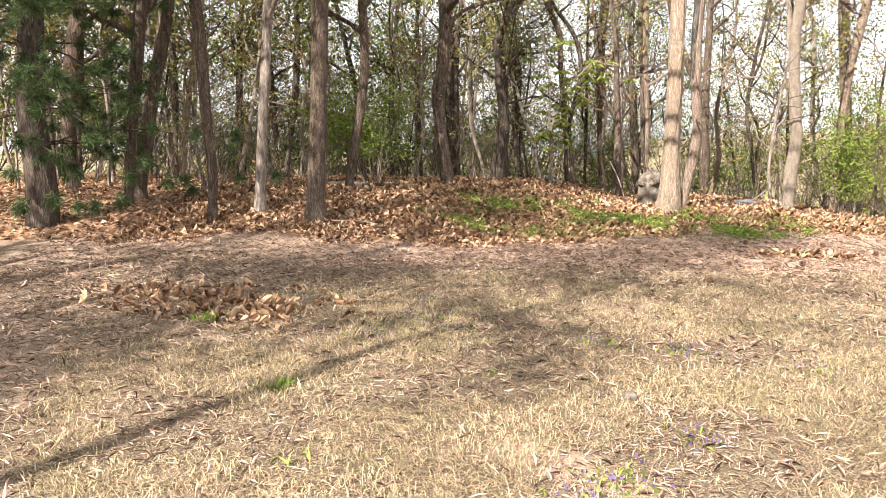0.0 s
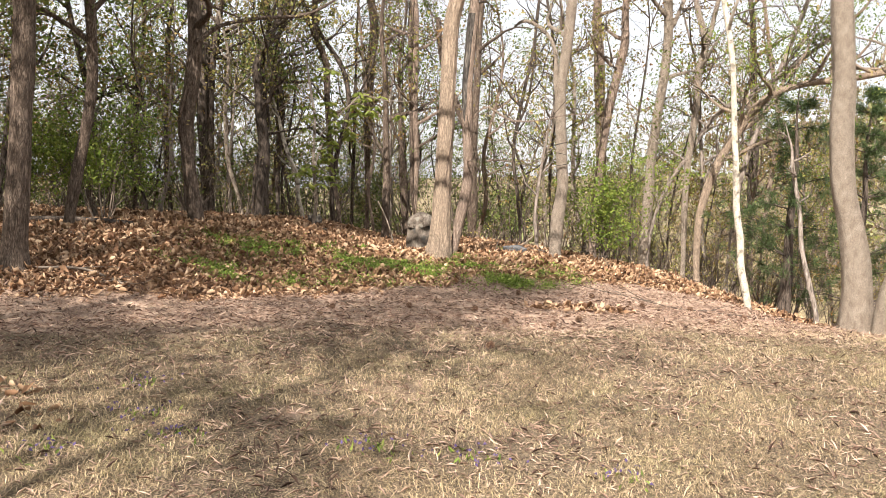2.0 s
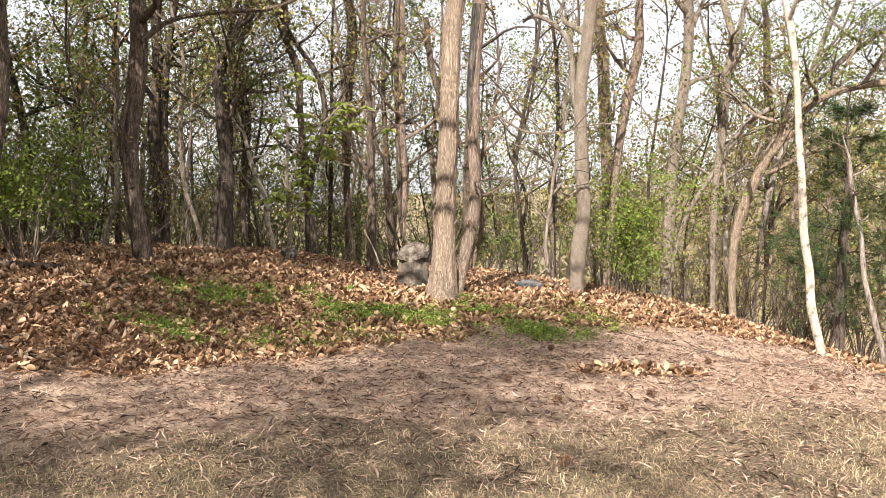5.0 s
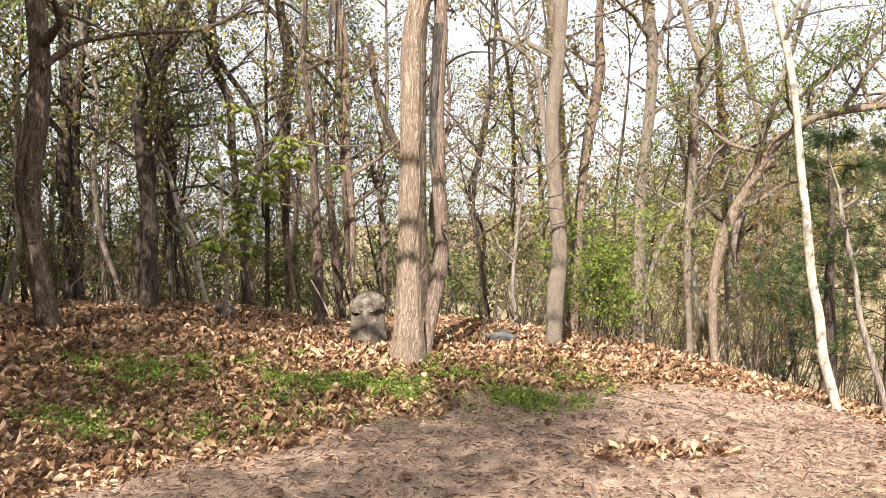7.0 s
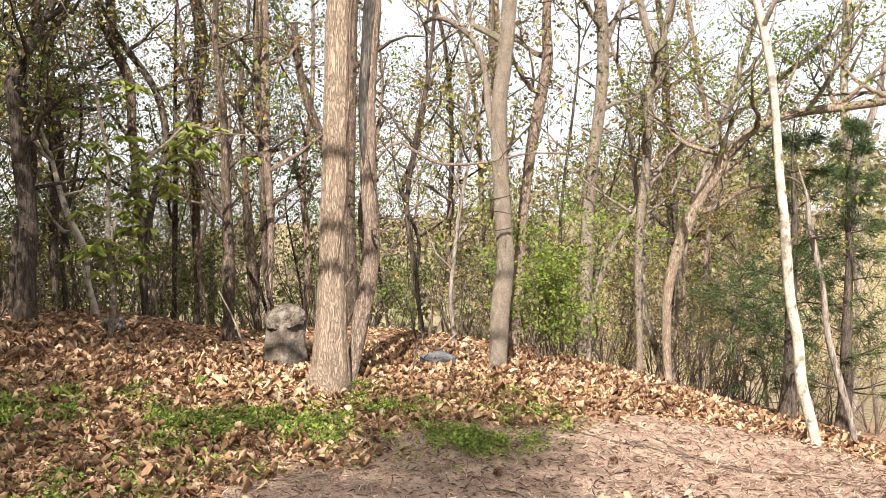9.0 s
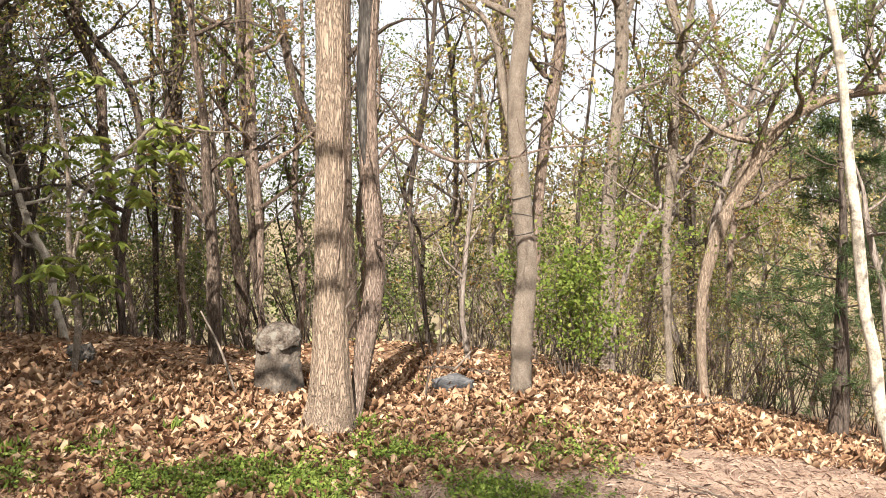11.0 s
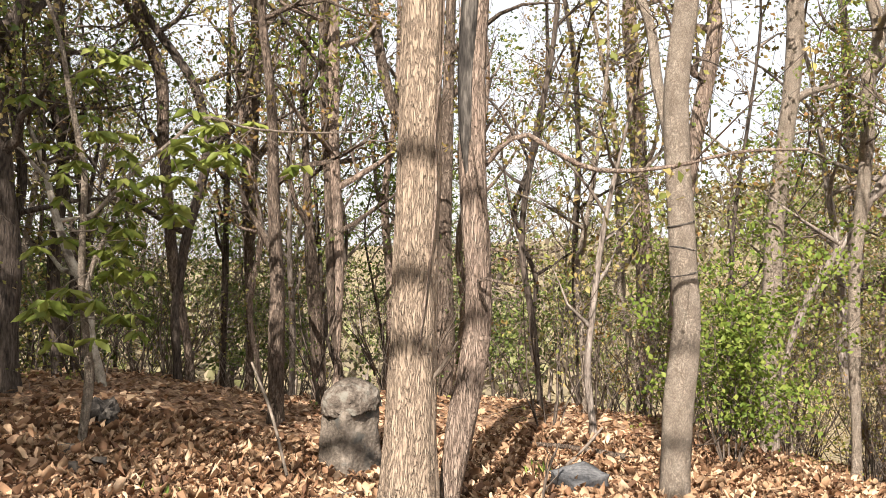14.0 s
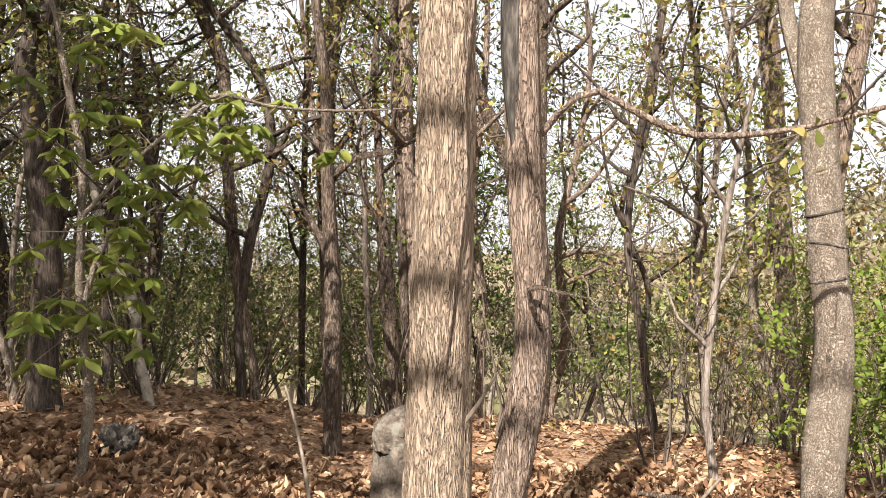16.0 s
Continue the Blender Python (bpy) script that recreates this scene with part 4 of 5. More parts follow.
rng = np.random.RandomState(7)
spots = []
while len(spots) < 130:
    x, y = rng.uniform(-11, 15), 16.2 + 15 * rng.rand() ** 1.3
    if x < -3 and rng.rand() < 0.6:
        y = rng.uniform(11, 22)
    if (x > 5 and rng.rand() < 0.45) or (-0.5 < x < 5 and rng.rand() < 0.22):
        continue
    if litter_at(x, y) > 0.5 or y > 17:
        spots.append((x, y, rng.uniform(0.75, 1.25)))
stand("young_tree", "", list(range(100, 114)), sapling, spots, "thicket")
spots = []
while len(spots) < 92:
    x = rng.uniform(-9, 12) if len(spots) < 62 else rng.uniform(5, 13)
    y = (15.4 + 1.1 * ramp01(5, 3, x) + (2.6 if len(spots) < 62 else 5.5) * rng.rand() ** 1.3) if x > -2.5 else rng.uniform(11.5, 17)
    spots.append((x, y, rng.uniform(0.6, 1.1)))
stand("shrub", "", list(range(200, 208)), shrub, spots, "thicket")


def bush(x, y, h, r, n, mat, seed, label, size=0.05):
    """A leafy bush: stems from one foot and a loose head of leaves."""
    rng = np.random.RandomState(seed)
    z = ground_z(x, y)
    ob = thing("bush", x, y, z, label, "bush")
    lines, tips = [], []
    for k in range(9):
        a = rng.uniform(0, 6.283)
        grow(rng, (0.05 * math.cos(a), 0.05 * math.sin(a), -0.05), (r * math.cos(a), r * math.sin(a), h), h * rng.uniform(0.7, 1.05), 0.012, 2, lines, tips, wob=0.2, kids=3)
    tips = [t for t in tips if t[0][2] > 0.25 * h]
    bag = Bag()
    for lv, q in lines:
        bag.add(*tube(q[:, :3], np.maximum(q[:, 3], 0.003), 3))
    part("stems", bag.mesh("stems", TWIG), ob)
    part("leaves", leaf_mesh(rng, tips, n, size, mat, (0, 0, 0), spread=0.1, width=0.34), ob)
    return ob


bush(5.52, 14.9, 1.75, 0.55, 5200, LEAF_FRESH, 60, "bright green leafy bush beside a curved tree")
bush(-2.66, 13.6, 1.75, 0.9, 6000, LEAF_FRESH, 61, "bright green leafy bush on the leafy mound")
bush(6.6, 17.5, 3.4, 0.9, 2500, LEAF_FRESH, 62, "fresh green shrub down the slope")
bush(8.6, 18.5, 3.4, 1.2, 2600, LEAF_SPRING, 63, "tall yellow-green shrub down the slope")
bush(11, 20, 3.6, 1.6, 2600, LEAF_SPRING, 64, "tall yellow-green shrub down the slope")

for i in range(13):
    x, y = -9 + 1.15 * i + rng.uniform(-0.4, 0.4), rng.uniform(19.5, 25)
    bush(x, y, rng.uniform(1.8, 3.0) + 0.12 * (y - 16.8), 1.5, 1300, (LEAF_DARK, LEAF_SPRING, LEAF_FRESH, LEAF_DARK)[i % 4], 600 + i, "leafy undergrowth bush on the falling slope")

for i in range(13):
    x, y = -10.5 + 0.8 * i + rng.uniform(-0.3, 0.3), (rng.uniform(13, 17) if i < 8 else rng.uniform(17, 20.5))
    zz = ground_z(x, y)
    q = rng.normal(size=4) * 0.15
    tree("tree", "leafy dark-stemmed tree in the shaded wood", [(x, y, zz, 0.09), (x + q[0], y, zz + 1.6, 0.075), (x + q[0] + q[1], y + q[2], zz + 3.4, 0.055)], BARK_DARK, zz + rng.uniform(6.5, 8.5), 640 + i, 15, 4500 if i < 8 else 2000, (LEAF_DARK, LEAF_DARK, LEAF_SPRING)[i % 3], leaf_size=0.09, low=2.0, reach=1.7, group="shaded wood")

spots = []
for k in range(20):
    spots.append((rng.uniform(-9, 5), 18.0 + 5.5 * rng.rand(), rng.uniform(0.7, 1.3)))
for k in range(16):
    spots.append((rng.uniform(-17, -8.5), rng.uniform(12, 22), rng.uniform(1.0, 1.7)))
stand("bush", "", list(range(680, 687)), lambda s, x, y: bush(x, y, 2.2, 1.3, 1500, LEAF_DARK, s, "dark leafy undergrowth on the falling slope", 0.075), spots, "undergrowth")

# ---- unseen trees behind and left of the walker, added to shade the clearing ----
for i, (x, y, h, low, r, n) in enumerate(((-4.8, 2.4, 12, 6.2, 2.2, 2600), (-6.8, 1.2, 11, 5.2, 2.4, 1200), (-6.6, -3.2, 8, 3.4, 2.3, 4200), (-3.9, -2.4, 11.5, 6.6, 2.2, 4200), (-8.2, -1.0, 10, 4.5, 2.3, 1500), (-6.8, -3.6, 12, 5.0, 2.6, 3000), (-9.0, 0.8, 9, 3.2, 2.2, 1300), (-10.5, 3.0, 10, 4, 2.6, 3200), (-12, 7, 9, 3, 2.5, 3000))):
    zz = ground_z(x, y)
    tree("tree", "tall unseen leafy tree, added to shade the clearing", [(x, y, zz, 0.09), (x + 0.1, y, zz + 2, 0.075), (x, y + 0.1, zz + 5, 0.06)], BARK_GREY, zz + h, 70 + i, 16, n, LEAF_DARK, leaf_size=0.13, low=low, reach=r, spread=0.3)

# unseen tree, its limbs set to throw shadow bands on the near trunks
zz = ground_z(-5.05, 6.93)
tree("tree", "tall tree with long level limbs at the clearing's edge", [(-5.05, 6.93, zz, 0.17), (-5.0, 6.9, zz + 3, 0.13), (-5.02, 6.91, zz + 9.5, 0.1)], BARK_BROWN, zz + 11.5, 69, 5, 300, LEAF_DARK, low=9.6, reach=1.5,
     extra=[[(-5.01, 6.91, z + dz, 0.07), (-3.2, 6.05, z + 0.4 * dz, 0.058), (-1.57, 5.18, z, 0.045), (-1.2, 4.99, z + 0.02, 0.04), (0.2, 4.3, z + 0.1, 0.03), (1.0, 3.9, z + 0.15, 0.02)] for z, dz in ((8.13, -0.4), (8.5, -0.1), (9.17, 0.1))])

# ---- fallen leaves, straw and weeds ----
rng = np.random.RandomState(21)
at = scatter(rng, 60000, -4.5, 8, 4.8, 15.6, litter_at) + [0, 0, 0.004]
at[:, 2] += rng.rand(len(at)) ** 2 * 0.03
way = rng.normal(size=(len(at), 3)) * [1, 1, 0.2] + [0, 0, 0.03]
v, f = blades(at, way, 0.026 + 0.075 * rng.rand(len(at)) ** 1.7, rng.uniform(0.13, 0.33, len(at)), rng, 0.42, full=True)
bag = Bag()
bag.add(v, f)
at = scatter(rng, 22000, -9, 10, 4.8, 18.0, lambda x, y: litter_at(x, y) * (x < -4.5 or x > 8 or y > 15.6)) + [0, 0, 0.012]
bag.add(*blades(at, rng.normal(size=(len(at), 3)) * [1, 1, 0.25], rng.uniform(0.04, 0.11, len(at)), rng.uniform(0.15, 0.33, len(at)), rng, 0.3))
at = scatter(rng, 45000, -4.5, 8, 6.5, 15.6, litter_at) + [0, 0, 0.02]
bag.add(*blades(at, rng.normal(size=(len(at), 3)) * [1, 1, 0.35], rng.uniform(0.012, 0.04, len(at)), rng.uniform(0.1, 0.4, len(at)), rng, 0.4))
tagged(new("leaf_litter", bag.mesh("leaf_litter", DEAD_LEAF)), "curled brown and tan fallen leaves", "fallen leaves", kind="stuff")

def turf_at(x, y):
    n = noise.noise((x * 1.1, y * 1.1, 21)) + 0.6 * noise.noise((x * 3.3, y * 3.3, 23))
    worn = ramp01(-1.3, 0.7, x + 0.9 + 0.43 * (6.7 - y) + 0.9 * n) * ramp01(8.9, 6.7, y + 1.2 * n - 0.25 * max(0.0, x - 1.5)) * (0.1 + 0.9 * ramp01(-0.5, 0.3, n))
    return (0.03 + 0.97 * worn) * (1 - 0.8 * litter_at(x, y)) * (1 if abs(x - 0.9) < 0.62 * y + 0.6 else 0.12)


at = scatter(rng, 210000, -6, 9, 1.8, 9.9, turf_at, 1.3)
n = len(at)
a = rng.uniform(0, 6.283, n) * 0.8 + 2.0 * np.sin(at[:, 0] * 3.1 + 1.7 * np.sin(at[:, 1] * 2.3))
flat = np.stack([np.cos(a), np.sin(a), np.zeros(n)], -1)
size = 0.014 + 0.042 * rng.rand(n)[:, None] ** 1.3
rise = rng.uniform(0.05, 0.95, n)[:, None]
side = np.stack([-np.sin(a), np.cos(a), np.zeros(n)], -1) * rng.uniform(0.001, 0.0019, n)[:, None]
mid = at + flat * size * 0.4 + rng.normal(size=(n, 3)) * 0.004 + [0, 0, 1] * size * rise * 0.7
tip = mid + (flat * 0.6 + rng.normal(size=(n, 3)) * [0.65, 0.65, 0.1]) * size + [0, 0, 1] * size * rise * rng.uniform(-0.5, 0.5, n)[:, None]
v = np.stack([at - side, at + side, mid + side, mid - side, tip], 1).reshape(-1, 3)
f = (np.array([[0, 1, 2], [0, 2, 3], [3, 2, 4]])[None] + np.arange(n)[:, None, None] * 5).reshape(-1, 3)
tagged(new("dry_grass", mesh_of("dry_grass", v, f, STRAW)), "dry straw-coloured grass blades", "grass", kind="stuff")

at = scatter(rng, 130000, -5, 7, 2.0, 12.0, lambda x, y: 1 - 0.7 * turf_at(x, y), 1.0) + [0, 0, 0.004]
way = rng.normal(size=(len(at), 3)) * [1, 1, 0.3] + [0, 0, 0.18]
v, f = blades(at, way, 0.016 + 0.075 * rng.rand(len(at)) ** 1.4, 0.04, rng, 0.2)
tagged(new("straw_bits", mesh_of("straw_bits", v, f, STRAW_FLAT)), "loose dead straw and stalks on bare earth", "straw", kind="stuff")


def weeds_at(x, y):
    strip = ramp01(1.15, 0.2, abs(y - 11.75 - 0.12 * x + 0.3 * noise.noise((x * 1.1, 0, 2)))) * ramp01(-1.6, -0.4, x) * ramp01(4.6, 3.4, x)
    return strip * (0.03 + ramp01(0.0, 0.55, noise.noise((x * 1.3, y * 1.6, 4)) + 0.6 * noise.noise((x * 5, y * 5, 4))))


at = scatter(rng, 20000, -1.8, 4.8, 10.4, 13.4, weeds_at)
n = len(at)
at[:, 2] += rng.uniform(0.0, 0.07, n)
v, f = blades(at, rng.normal(size=(n, 3)) * [1, 1, 0.6] + [0, 0, 0.4], rng.uniform(0.015, 0.045, n), 0.26, rng, 0.2)
tagged(new("weeds", mesh_of("weeds", v, f, WEED)), "low green weeds growing through fallen leaves", "weeds", kind="stuff")


def tuft(x, y, n, size, seed, label="small green weed tuft in dry grass"):
    rng = np.random.RandomState(seed)
    ob = thing("weed_tuft", x, y, ground_z(x, y), label, "weed")
    p = rng.normal(size=(n, 3)) * [0.05, 0.05, 0]
    v, f = blades(p, rng.normal(size=(n, 3)) * 0.7 + [0, 0, 0.8], 0.7 * size * rng.uniform(0.5, 1.2, n), 0.1, rng, 0.2)
    part("leaves", mesh_of("leaves", v, f, WEED), ob)


for i, (x, y, n, s) in enumerate(((-1.8, 5.21, 40, 0.13), (-0.75, 3.88, 26, 0.12), (-0.3, 2.9, 16, 0.09), (0.4, 4.3, 12, 0.07), (1.0, 2.95, 20, 0.09), (1.1, 4.9, 12, 0.07), (-0.6, 11.6, 40, 0.15), (0.2, 12.5, 60, 0.16), (2.62, 12.95, 60, 0.14), (1.6, 12.3, 40, 0.12), (3.6, 11.9, 40, 0.12), (0.7, 12.7, 30, 0.14), (1.2, 13.0, 34, 0.13), (1.05, 13.5, 24, 0.12), (1.75, 13.25, 30, 0.12), (3.95, 13.0, 30, 0.11), (3.3, 12.4, 26, 0.1), (4.9, 12.8, 26, 0.11), (3.55, 14.2, 40, 0.14), (5.6, 13.3, 24, 0.12))):
    tuft(x, y, n, s, 300 + i)


def violet(x, y, seed):
    rng = np.random.RandomState(seed)
    ob = thing("violet", x, y, ground_z(x, y), "small purple wildflowers low in dry grass", "wildflower", "wildflowers")
    p = rng.normal(size=(24, 3)) * [0.09, 0.09, 0.01] + [0, 0, 0.035]
    v, f = blades(p, rng.normal(size=(24, 3)) + [0, 0, 0.4], 0.022, 0.35, rng)
    part("petals", mesh_of("petals", v, f, PETAL), ob)
    q = rng.normal(size=(14, 3)) * [0.08, 0.08, 0]
    v, f = blades(q, rng.normal(size=(14, 3)) * 0.6 + [0, 0, 1], 0.045, 0.16, rng)
    part("leaves", mesh_of("leaves", v, f, WEED), ob)


for i, (x, y) in enumerate(((-0.55, 5.0), (-0.2, 5.5), (0.0, 5.2), (-0.35, 6.2), (1.0, 2.9), (0.8, 2.75), (1.35, 3.4), (1.0, 5.0), (1.5, 4.9), (2.2, 4.6))):
    violet(x, y, 330 + i)


def cone(x, y, seed):
    """A pine cone: a core with rows of proud scales."""
    rng = np.random.RandomState(seed)
    ob = thing("pine_cone", x, y, ground_z(x, y) + 0.035, "brown open pine cone on bare earth", "pine cone", "pine cones")
    at, way = [], []
    for k in range(9):
        for j in range(9):
            a = j / 9 * 6.283 + k * 0.35
            r = 0.032 * math.sin(0.35 + k * 0.29)
            at.append((r * 0.4 * math.cos(a), r * 0.4 * math.sin(a), -0.035 + 0.008 * k))
            way.append((math.cos(a), math.sin(a), 0.5))
    v, f = blades(np.array(at, float), np.array(way, float), 0.03, 0.35, rng, 0.3)
    part("scales", mesh_of("scales", v, f, CONE), ob)
    core = np.array([[0, 0, -0.035 + 0.01 * k] for k in range(8)])
    part("core", mesh_of("core", *tube(core, 0.022 * np.sin(np.linspace(0.4, 3.0, 8)), 8), CONE, True), ob)
    ob.rotation_euler = (rng.uniform(0.9, 1.6), 0, rng.uniform(0, 6.28))
    ob.scale = (0.85, 0.85, 0.85)


for i, (x, y) in enumerate(((1.62, 9.73), (2.32, 9.62), (2.5, 8.85), (2.92, 8.59), (4.57, 10.46), (5.17, 10.44), (0.79, 9.62), (2.05, 7.33), (3.3, 9.0), (4.9, 9.3), (0.2, 10.1), (4.1, 11.0), (3.1, 10.9), (5.6, 9.9))):
    cone(x, y, 400 + i)

# ---- stones, stump and fallen wood ----


def boulder(name, size, seed, mat, lump=0.18, cuts=3, square=0.0):
    """A worn block of stone, rounded and dented."""
    bm = bmesh.new()
    bmesh.ops.create_cube(bm, size=1)
    bmesh.ops.subdivide_edges(bm, edges=bm.edges[:], cuts=2 ** cuts - 1, use_grid_fill=True)
    for v in bm.verts:
        c = v.co * 2
        ball = c.normalized() * (1.0 if square == 0 else 1)
        q = c.lerp(ball, 1 - square)
        n = noise.fractal(q * 1.6 + Vector((seed, 0, 0)), 1, 2, 4) + 0.4 * noise.noise(q * 5 + Vector((0, seed, 0)))
        q = q * (1 + lump * n)
        v.co = Vector((q.x * size[0] / 2, q.y * size[1] / 2, q.z * size[2] / 2))
    for face in bm.faces:
        face.smooth = True
    me = bpy.data.meshes.new(name)
    bm.to_mesh(me)
    bm.free()
    me.materials.append(mat)
    return me


def marker_body(w, d, h):
    """A squared stone shaft, wider at its foot, with chipped arrises and hollows in its faces."""
    bm = bmesh.new()
    bmesh.ops.create_cube(bm, size=1)
    bmesh.ops.subdivide_edges(bm, edges=bm.edges[:], cuts=15, use_grid_fill=True)
    for v in bm.verts:
        c = v.co.copy()
        grow_by = 1.1 - 0.16 * (c.z + 0.5) + 0.05 * noise.noise(c * 3 + Vector((4, 0, 0)))
        arris = abs(c.x) + abs(c.y)
        chip = max(0.0, arris - 0.86 + 0.1 * noise.noise(c * 5)) * 0.5
        q = Vector((c.x * (1 - chip) * grow_by * w, c.y * (1 - chip) * grow_by * d, (c.z + 0.5) * h - 0.15))
        v.co = q + 0.02 * noise.noise_vector(q * 9) + 0.008 * noise.noise_vector(q * 30)
    return bm


def marker_cap(w, h):
    """A rough domed capstone with a flat, overhanging underside."""
    bm = bmesh.new()
    bmesh.ops.create_icosphere(bm, subdivisions=5, radius=0.5)
    for v in bm.verts:
        c = v.co.copy()
        side = Vector((c.x, c.y, 0))
        side *= 1 + 0.45 * max(0.0, -c.z)
        q = Vector((side.x * w, side.y * w * 0.92, max(c.z, -0.14 + 0.1 * c.z) * h / 0.69))
        lump = noise.fractal(c * 4 + Vector((3, 8, 1)), 0.8, 2.1, 4)
        pit = max(0.0, noise.noise(c * 9 + Vector((9, 2, 5))) - 0.05)
        v.co = q * (1 + 0.07 * lump) - Vector((0, 0, 0.05)) * pit
    return bm


def stone_mesh(name, bm, mat):
    me = bpy.data.meshes.new(name)
    for face in bm.faces:
        face.smooth = True
    bm.to_mesh(me)
    bm.free()
    me.materials.append(mat)
    return me


sx, sy = 2.27, 15.08
sz = ground_z(sx, sy)
mono = thing("stone_marker", sx, sy, sz, "weathered squared stone marker with a domed overhanging cap", "stone monument")
ob = part("shaft", stone_mesh("shaft", marker_body(0.37, 0.34, 0.64 - sz + 0.15), STONE), mono)
ob.rotation_euler.z = radians(30)
ob = part("cap", stone_mesh("cap", marker_cap(0.47, 0.24), STONE_DARK), mono, "pitted lichen-covered domed cap stone")
ob.location, ob.rotation_euler = (0, 0, 0.68 - sz), (0, radians(-9), radians(20))

slab = tagged(new("stone_slab", boulder("stone_slab", (0.31, 0.26, 0.18), 14, SLATE, 0.06, 3, 0.93)), "flat grey slate block sunk in leaves", "stone")
slab.matrix_world = pose(3.7, 13.85, ground_z(3.7, 13.85) + 0.03, 8, -6, 20)
rock = tagged(new("rock", boulder("rock", (0.07, 0.05, 0.05), 5, STONE, 0.2, 2, 0.4)), "small pale stone in dry grass", "stone")
rock.location = (1.1, 3.97, ground_z(1.1, 3.97) + 0.02)
rock = tagged(new("rock", boulder("rock", (0.16, 0.1, 0.07), 6, BARK_PALE, 0.2, 2, 0.4)), "pale stone at a tree's foot", "stone")
rock.location = (7.5, 10.4, ground_z(7.5, 10.4) + 0.02)
for k, (x, y) in enumerate(((0.5, 13.72), (0.62, 13.9), (0.4, 14.1))):
    rock = tagged(new("rock", boulder("rock", (0.1, 0.08, 0.07), 20 + k, STONE, 0.25, 2, 0.4)), "grey stone among fallen leaves", "stone")
    rock.location = (x, y, ground_z(x, y) + 0.025)

stump = thing("stump", 0.44, 15.0, ground_z(0.44, 15.0), "charred rotten stump among fallen leaves", "tree stump")
ob = part("stub", boulder("stub", (0.2, 0.15, 0.17), 31, CHAR, 0.75, 4, 0.35), stump)
ob.location, ob.rotation_euler = (0, 0, 0.07), (0.2, 0.5, 0)


def stick(label, line, mat, sides=6, kids=0, seed=0):
    q = smooth_line(line, 0.06)
    base = q[0, :3].copy()
    ob = thing("fallen_branch", *base, label, "branch")
    part("stem", mesh_of("stem", *(lambda vf: (vf[0] - base, vf[1]))(tube(q[:, :3], q[:, 3], sides, 0.1, seed)), mat, True), ob)
    if kids:
        rng, lines, tips, bag = np.random.RandomState(seed), [], [], Bag()
        for k in range(kids):
            i = rng.randint(len(q) // 4, len(q))
            grow(rng, q[i, :3], unit(unit(q[-1, :3] - q[0, :3]) + rng.normal(size=3) * [0.6, 0.6, 0.15]), rng.uniform(0.15, 0.5), 0.006, 0, lines, tips, up=0.0)
        for lv, r in lines:
            bag.add(*tube(r[:, :3], np.maximum(r[:, 3], 0.0025), 4))
        part("twigs", bag.mesh("twigs", mat, origin=base), ob)


def on_ground(*pts):
    return [(x, y, ground_z(x, y) + h, r) for x, y, h, r in pts]


stick("thin leaning dead stick beside the stone marker", [(1.75, 14.2, 0.35, 0.011), (1.64, 14.5, 0.72, 0.012), (1.5, 14.85, 1.02, 0.009)], TWIG_PALE)
stick("dead branch lying at a curved tree's foot", on_ground((3.7, 15.0, 0.04, 0.014), (4.0, 14.8, 0.06, 0.02), (4.4, 14.6, 0.05, 0.025)), BARK_BROWN, kids=3, seed=2)
stick("pale dead stick leaning on fallen leaves", on_ground((3.75, 14.3, 0.02, 0.014), (3.95, 14.4, 0.14, 0.013), (4.15, 14.5, 0.3, 0.01)), TWIG_PALE)
stick("long dark fallen branch on bare earth", on_ground((3.9, 12.0, 0.015, 0.004), (4.35, 11.5, 0.012, 0.006), (4.75, 11.2, 0.02, 0.007), (5.1, 10.75, 0.012, 0.008), (5.6, 10.5, 0.015, 0.006), (6.0, 10.15, 0.01, 0.004)), TWIG, kids=9, seed=3)
stick("thin dark stick upright in leaves", on_ground((3.3, 13.5, 0.0, 0.01), (3.35, 13.55, 0.18, 0.009), (3.45, 13.6, 0.36, 0.006)), TWIG, kids=3, seed=4)
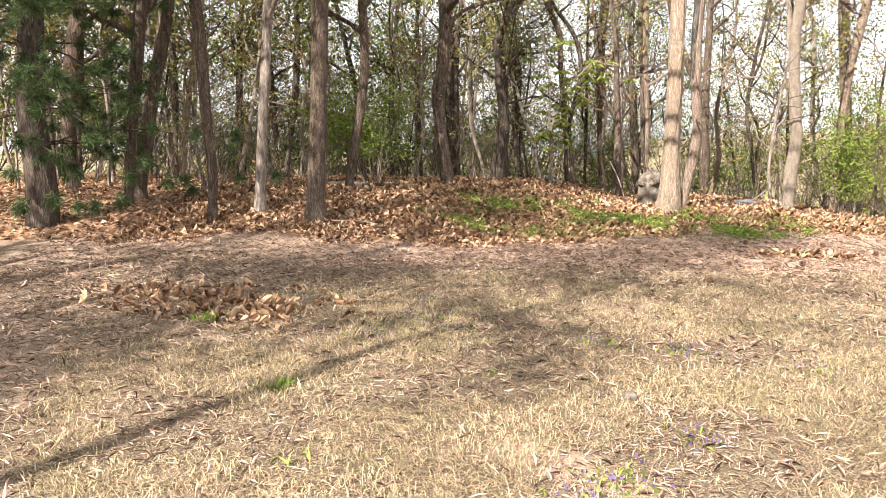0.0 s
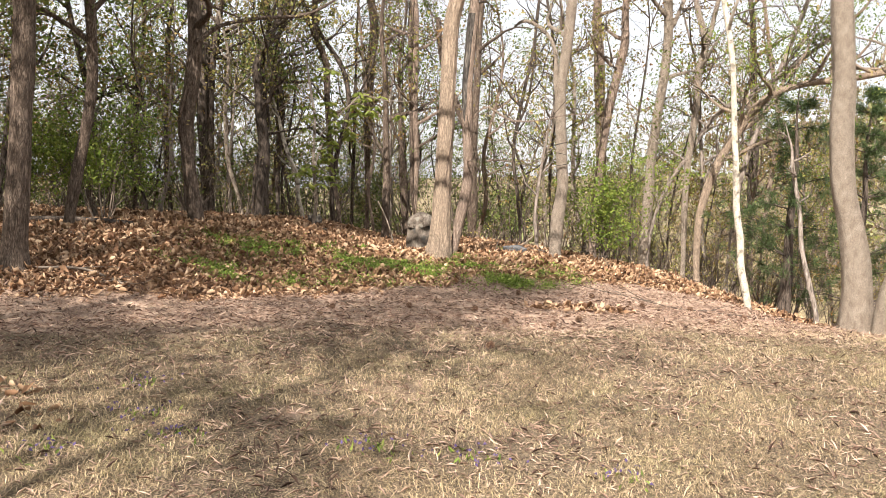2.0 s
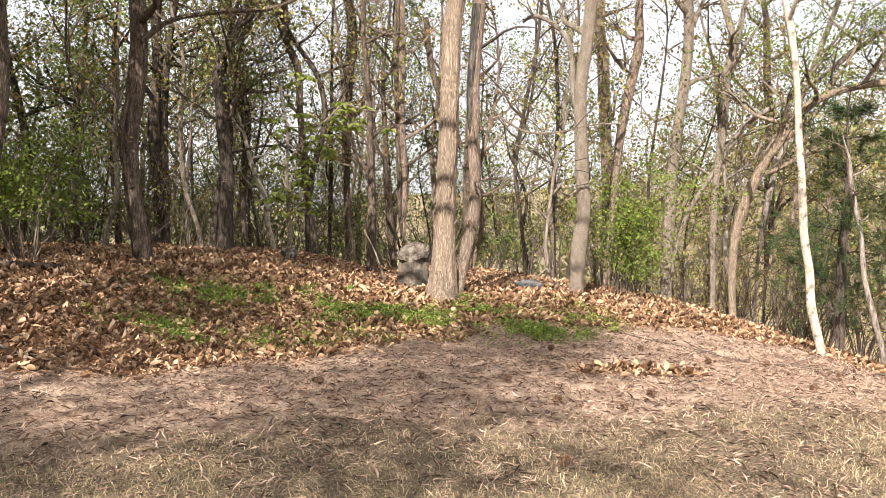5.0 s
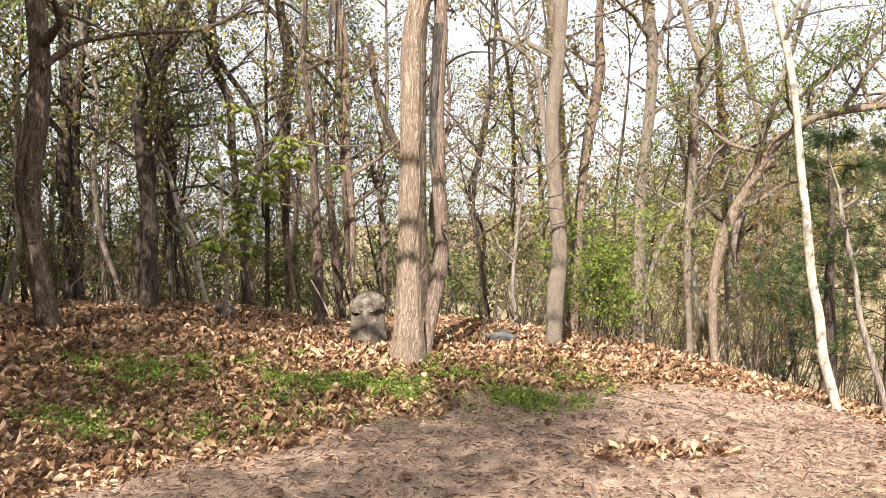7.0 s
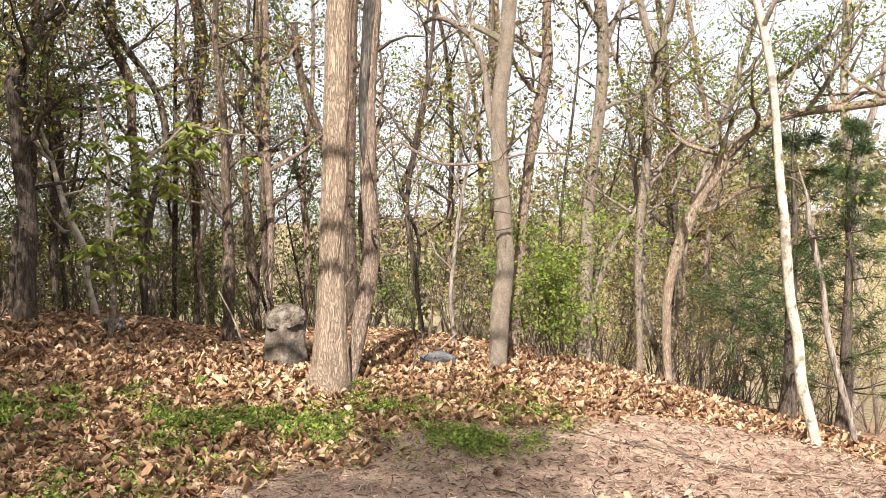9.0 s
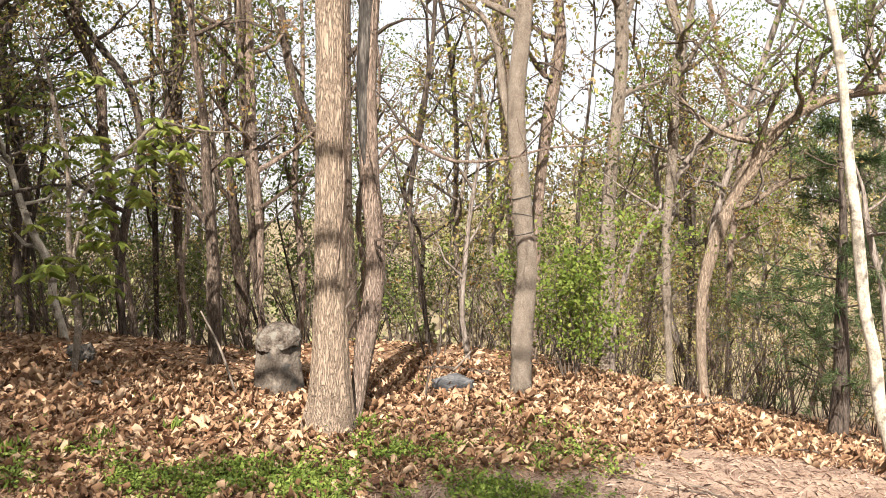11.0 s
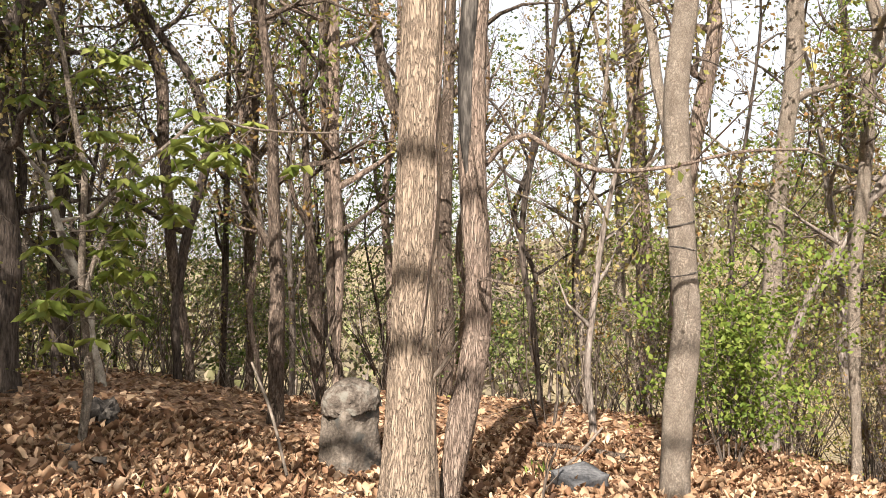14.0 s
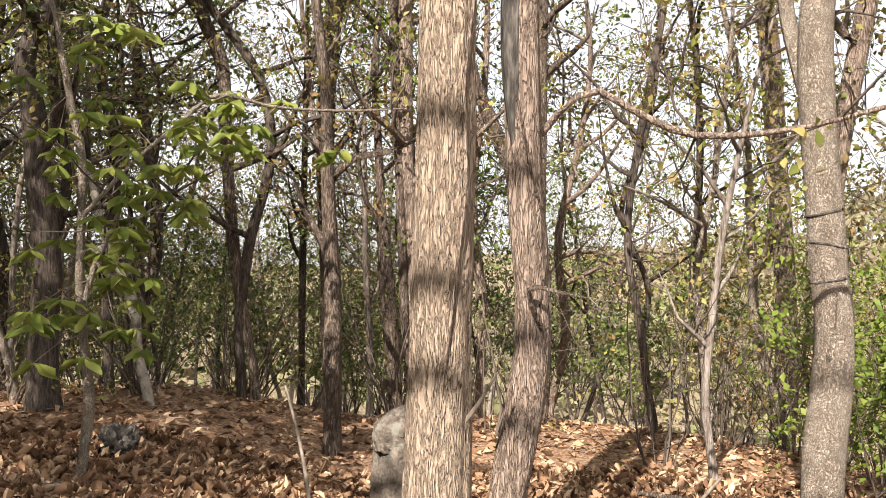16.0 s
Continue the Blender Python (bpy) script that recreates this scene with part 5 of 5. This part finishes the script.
stick("fallen branch on leaf litter", on_ground((-3.4, 12.2, 0.06, 0.03), (-2.6, 12.4, 0.07, 0.035), (-1.9, 12.3, 0.06, 0.03)), BARK_DARK, kids=4, seed=5)
stick("pale fallen stick on leaf litter", on_ground((-2.2, 9.6, 0.04, 0.015), (-1.8, 9.8, 0.05, 0.014), (-1.3, 9.7, 0.04, 0.01)), TWIG_PALE, kids=2, seed=6)
stick("fallen twig on the slope of leaves", on_ground((5.6, 13.2, 0.03, 0.008), (6.2, 13.4, 0.06, 0.01), (6.9, 13.9, 0.12, 0.008)), TWIG, kids=4, seed=7)

rng = np.random.RandomState(77)
for k in range(22):
    x, y, a = rng.uniform(-4, 7), rng.uniform(9.8, 15.5), rng.uniform(0, 6.283)
    n, r = rng.uniform(0.15, 0.5), rng.uniform(0.004, 0.009)
    c, s = math.cos(a) * n, math.sin(a) * n
    stick("thin dead twig lying on leaf litter", on_ground((x, y, 0.02, r), (x + 0.5 * c + rng.normal() * 0.03, y + 0.5 * s, 0.04, r * 0.9), (x + c, y + s, 0.02, r * 0.5)), (TWIG, TWIG_PALE)[k % 2], 5, 2, 900 + k)

# ---- far slope ----
rng = np.random.RandomState(90)
far_at, far_way = [], []
trunks = Bag()
for k in range(420):
    x, y = rng.uniform(-60, 110), rng.uniform(45, 120)
    z = ground_z(x, y)
    h = rng.uniform(4, 7) if x < 15 else rng.uniform(6, 10)
    trunks.add(*tube(np.array([[x, y, z], [x + rng.normal() * 0.4, y, z + h * 0.6], [x + rng.normal() * 0.6, y, z + h]]), (0.16, 0.1, 0.03), 4))
    m = 60
    far_at.append(np.array([x, y, z + h * 0.62]) + rng.normal(size=(m, 3)) * [h * 0.17, h * 0.17, h * 0.2])
    far_way.append(rng.normal(size=(m, 3)))
v, f = blades(np.concatenate(far_at), np.concatenate(far_way), rng.uniform(0.5, 1.1, 420 * 60), 0.4, rng)
far = thing("far_woods", 0, 60, 0, "hazy brown and olive woods on a far slope", "woods", kind="stuff")
ob = part("crowns", mesh_of("crowns", v - [0, 60, 0], f, HAZE_WOOD), far)
ob = part("trunks", trunks.mesh("trunks", BARK_GREY, origin=(0, 60, 0)), far)
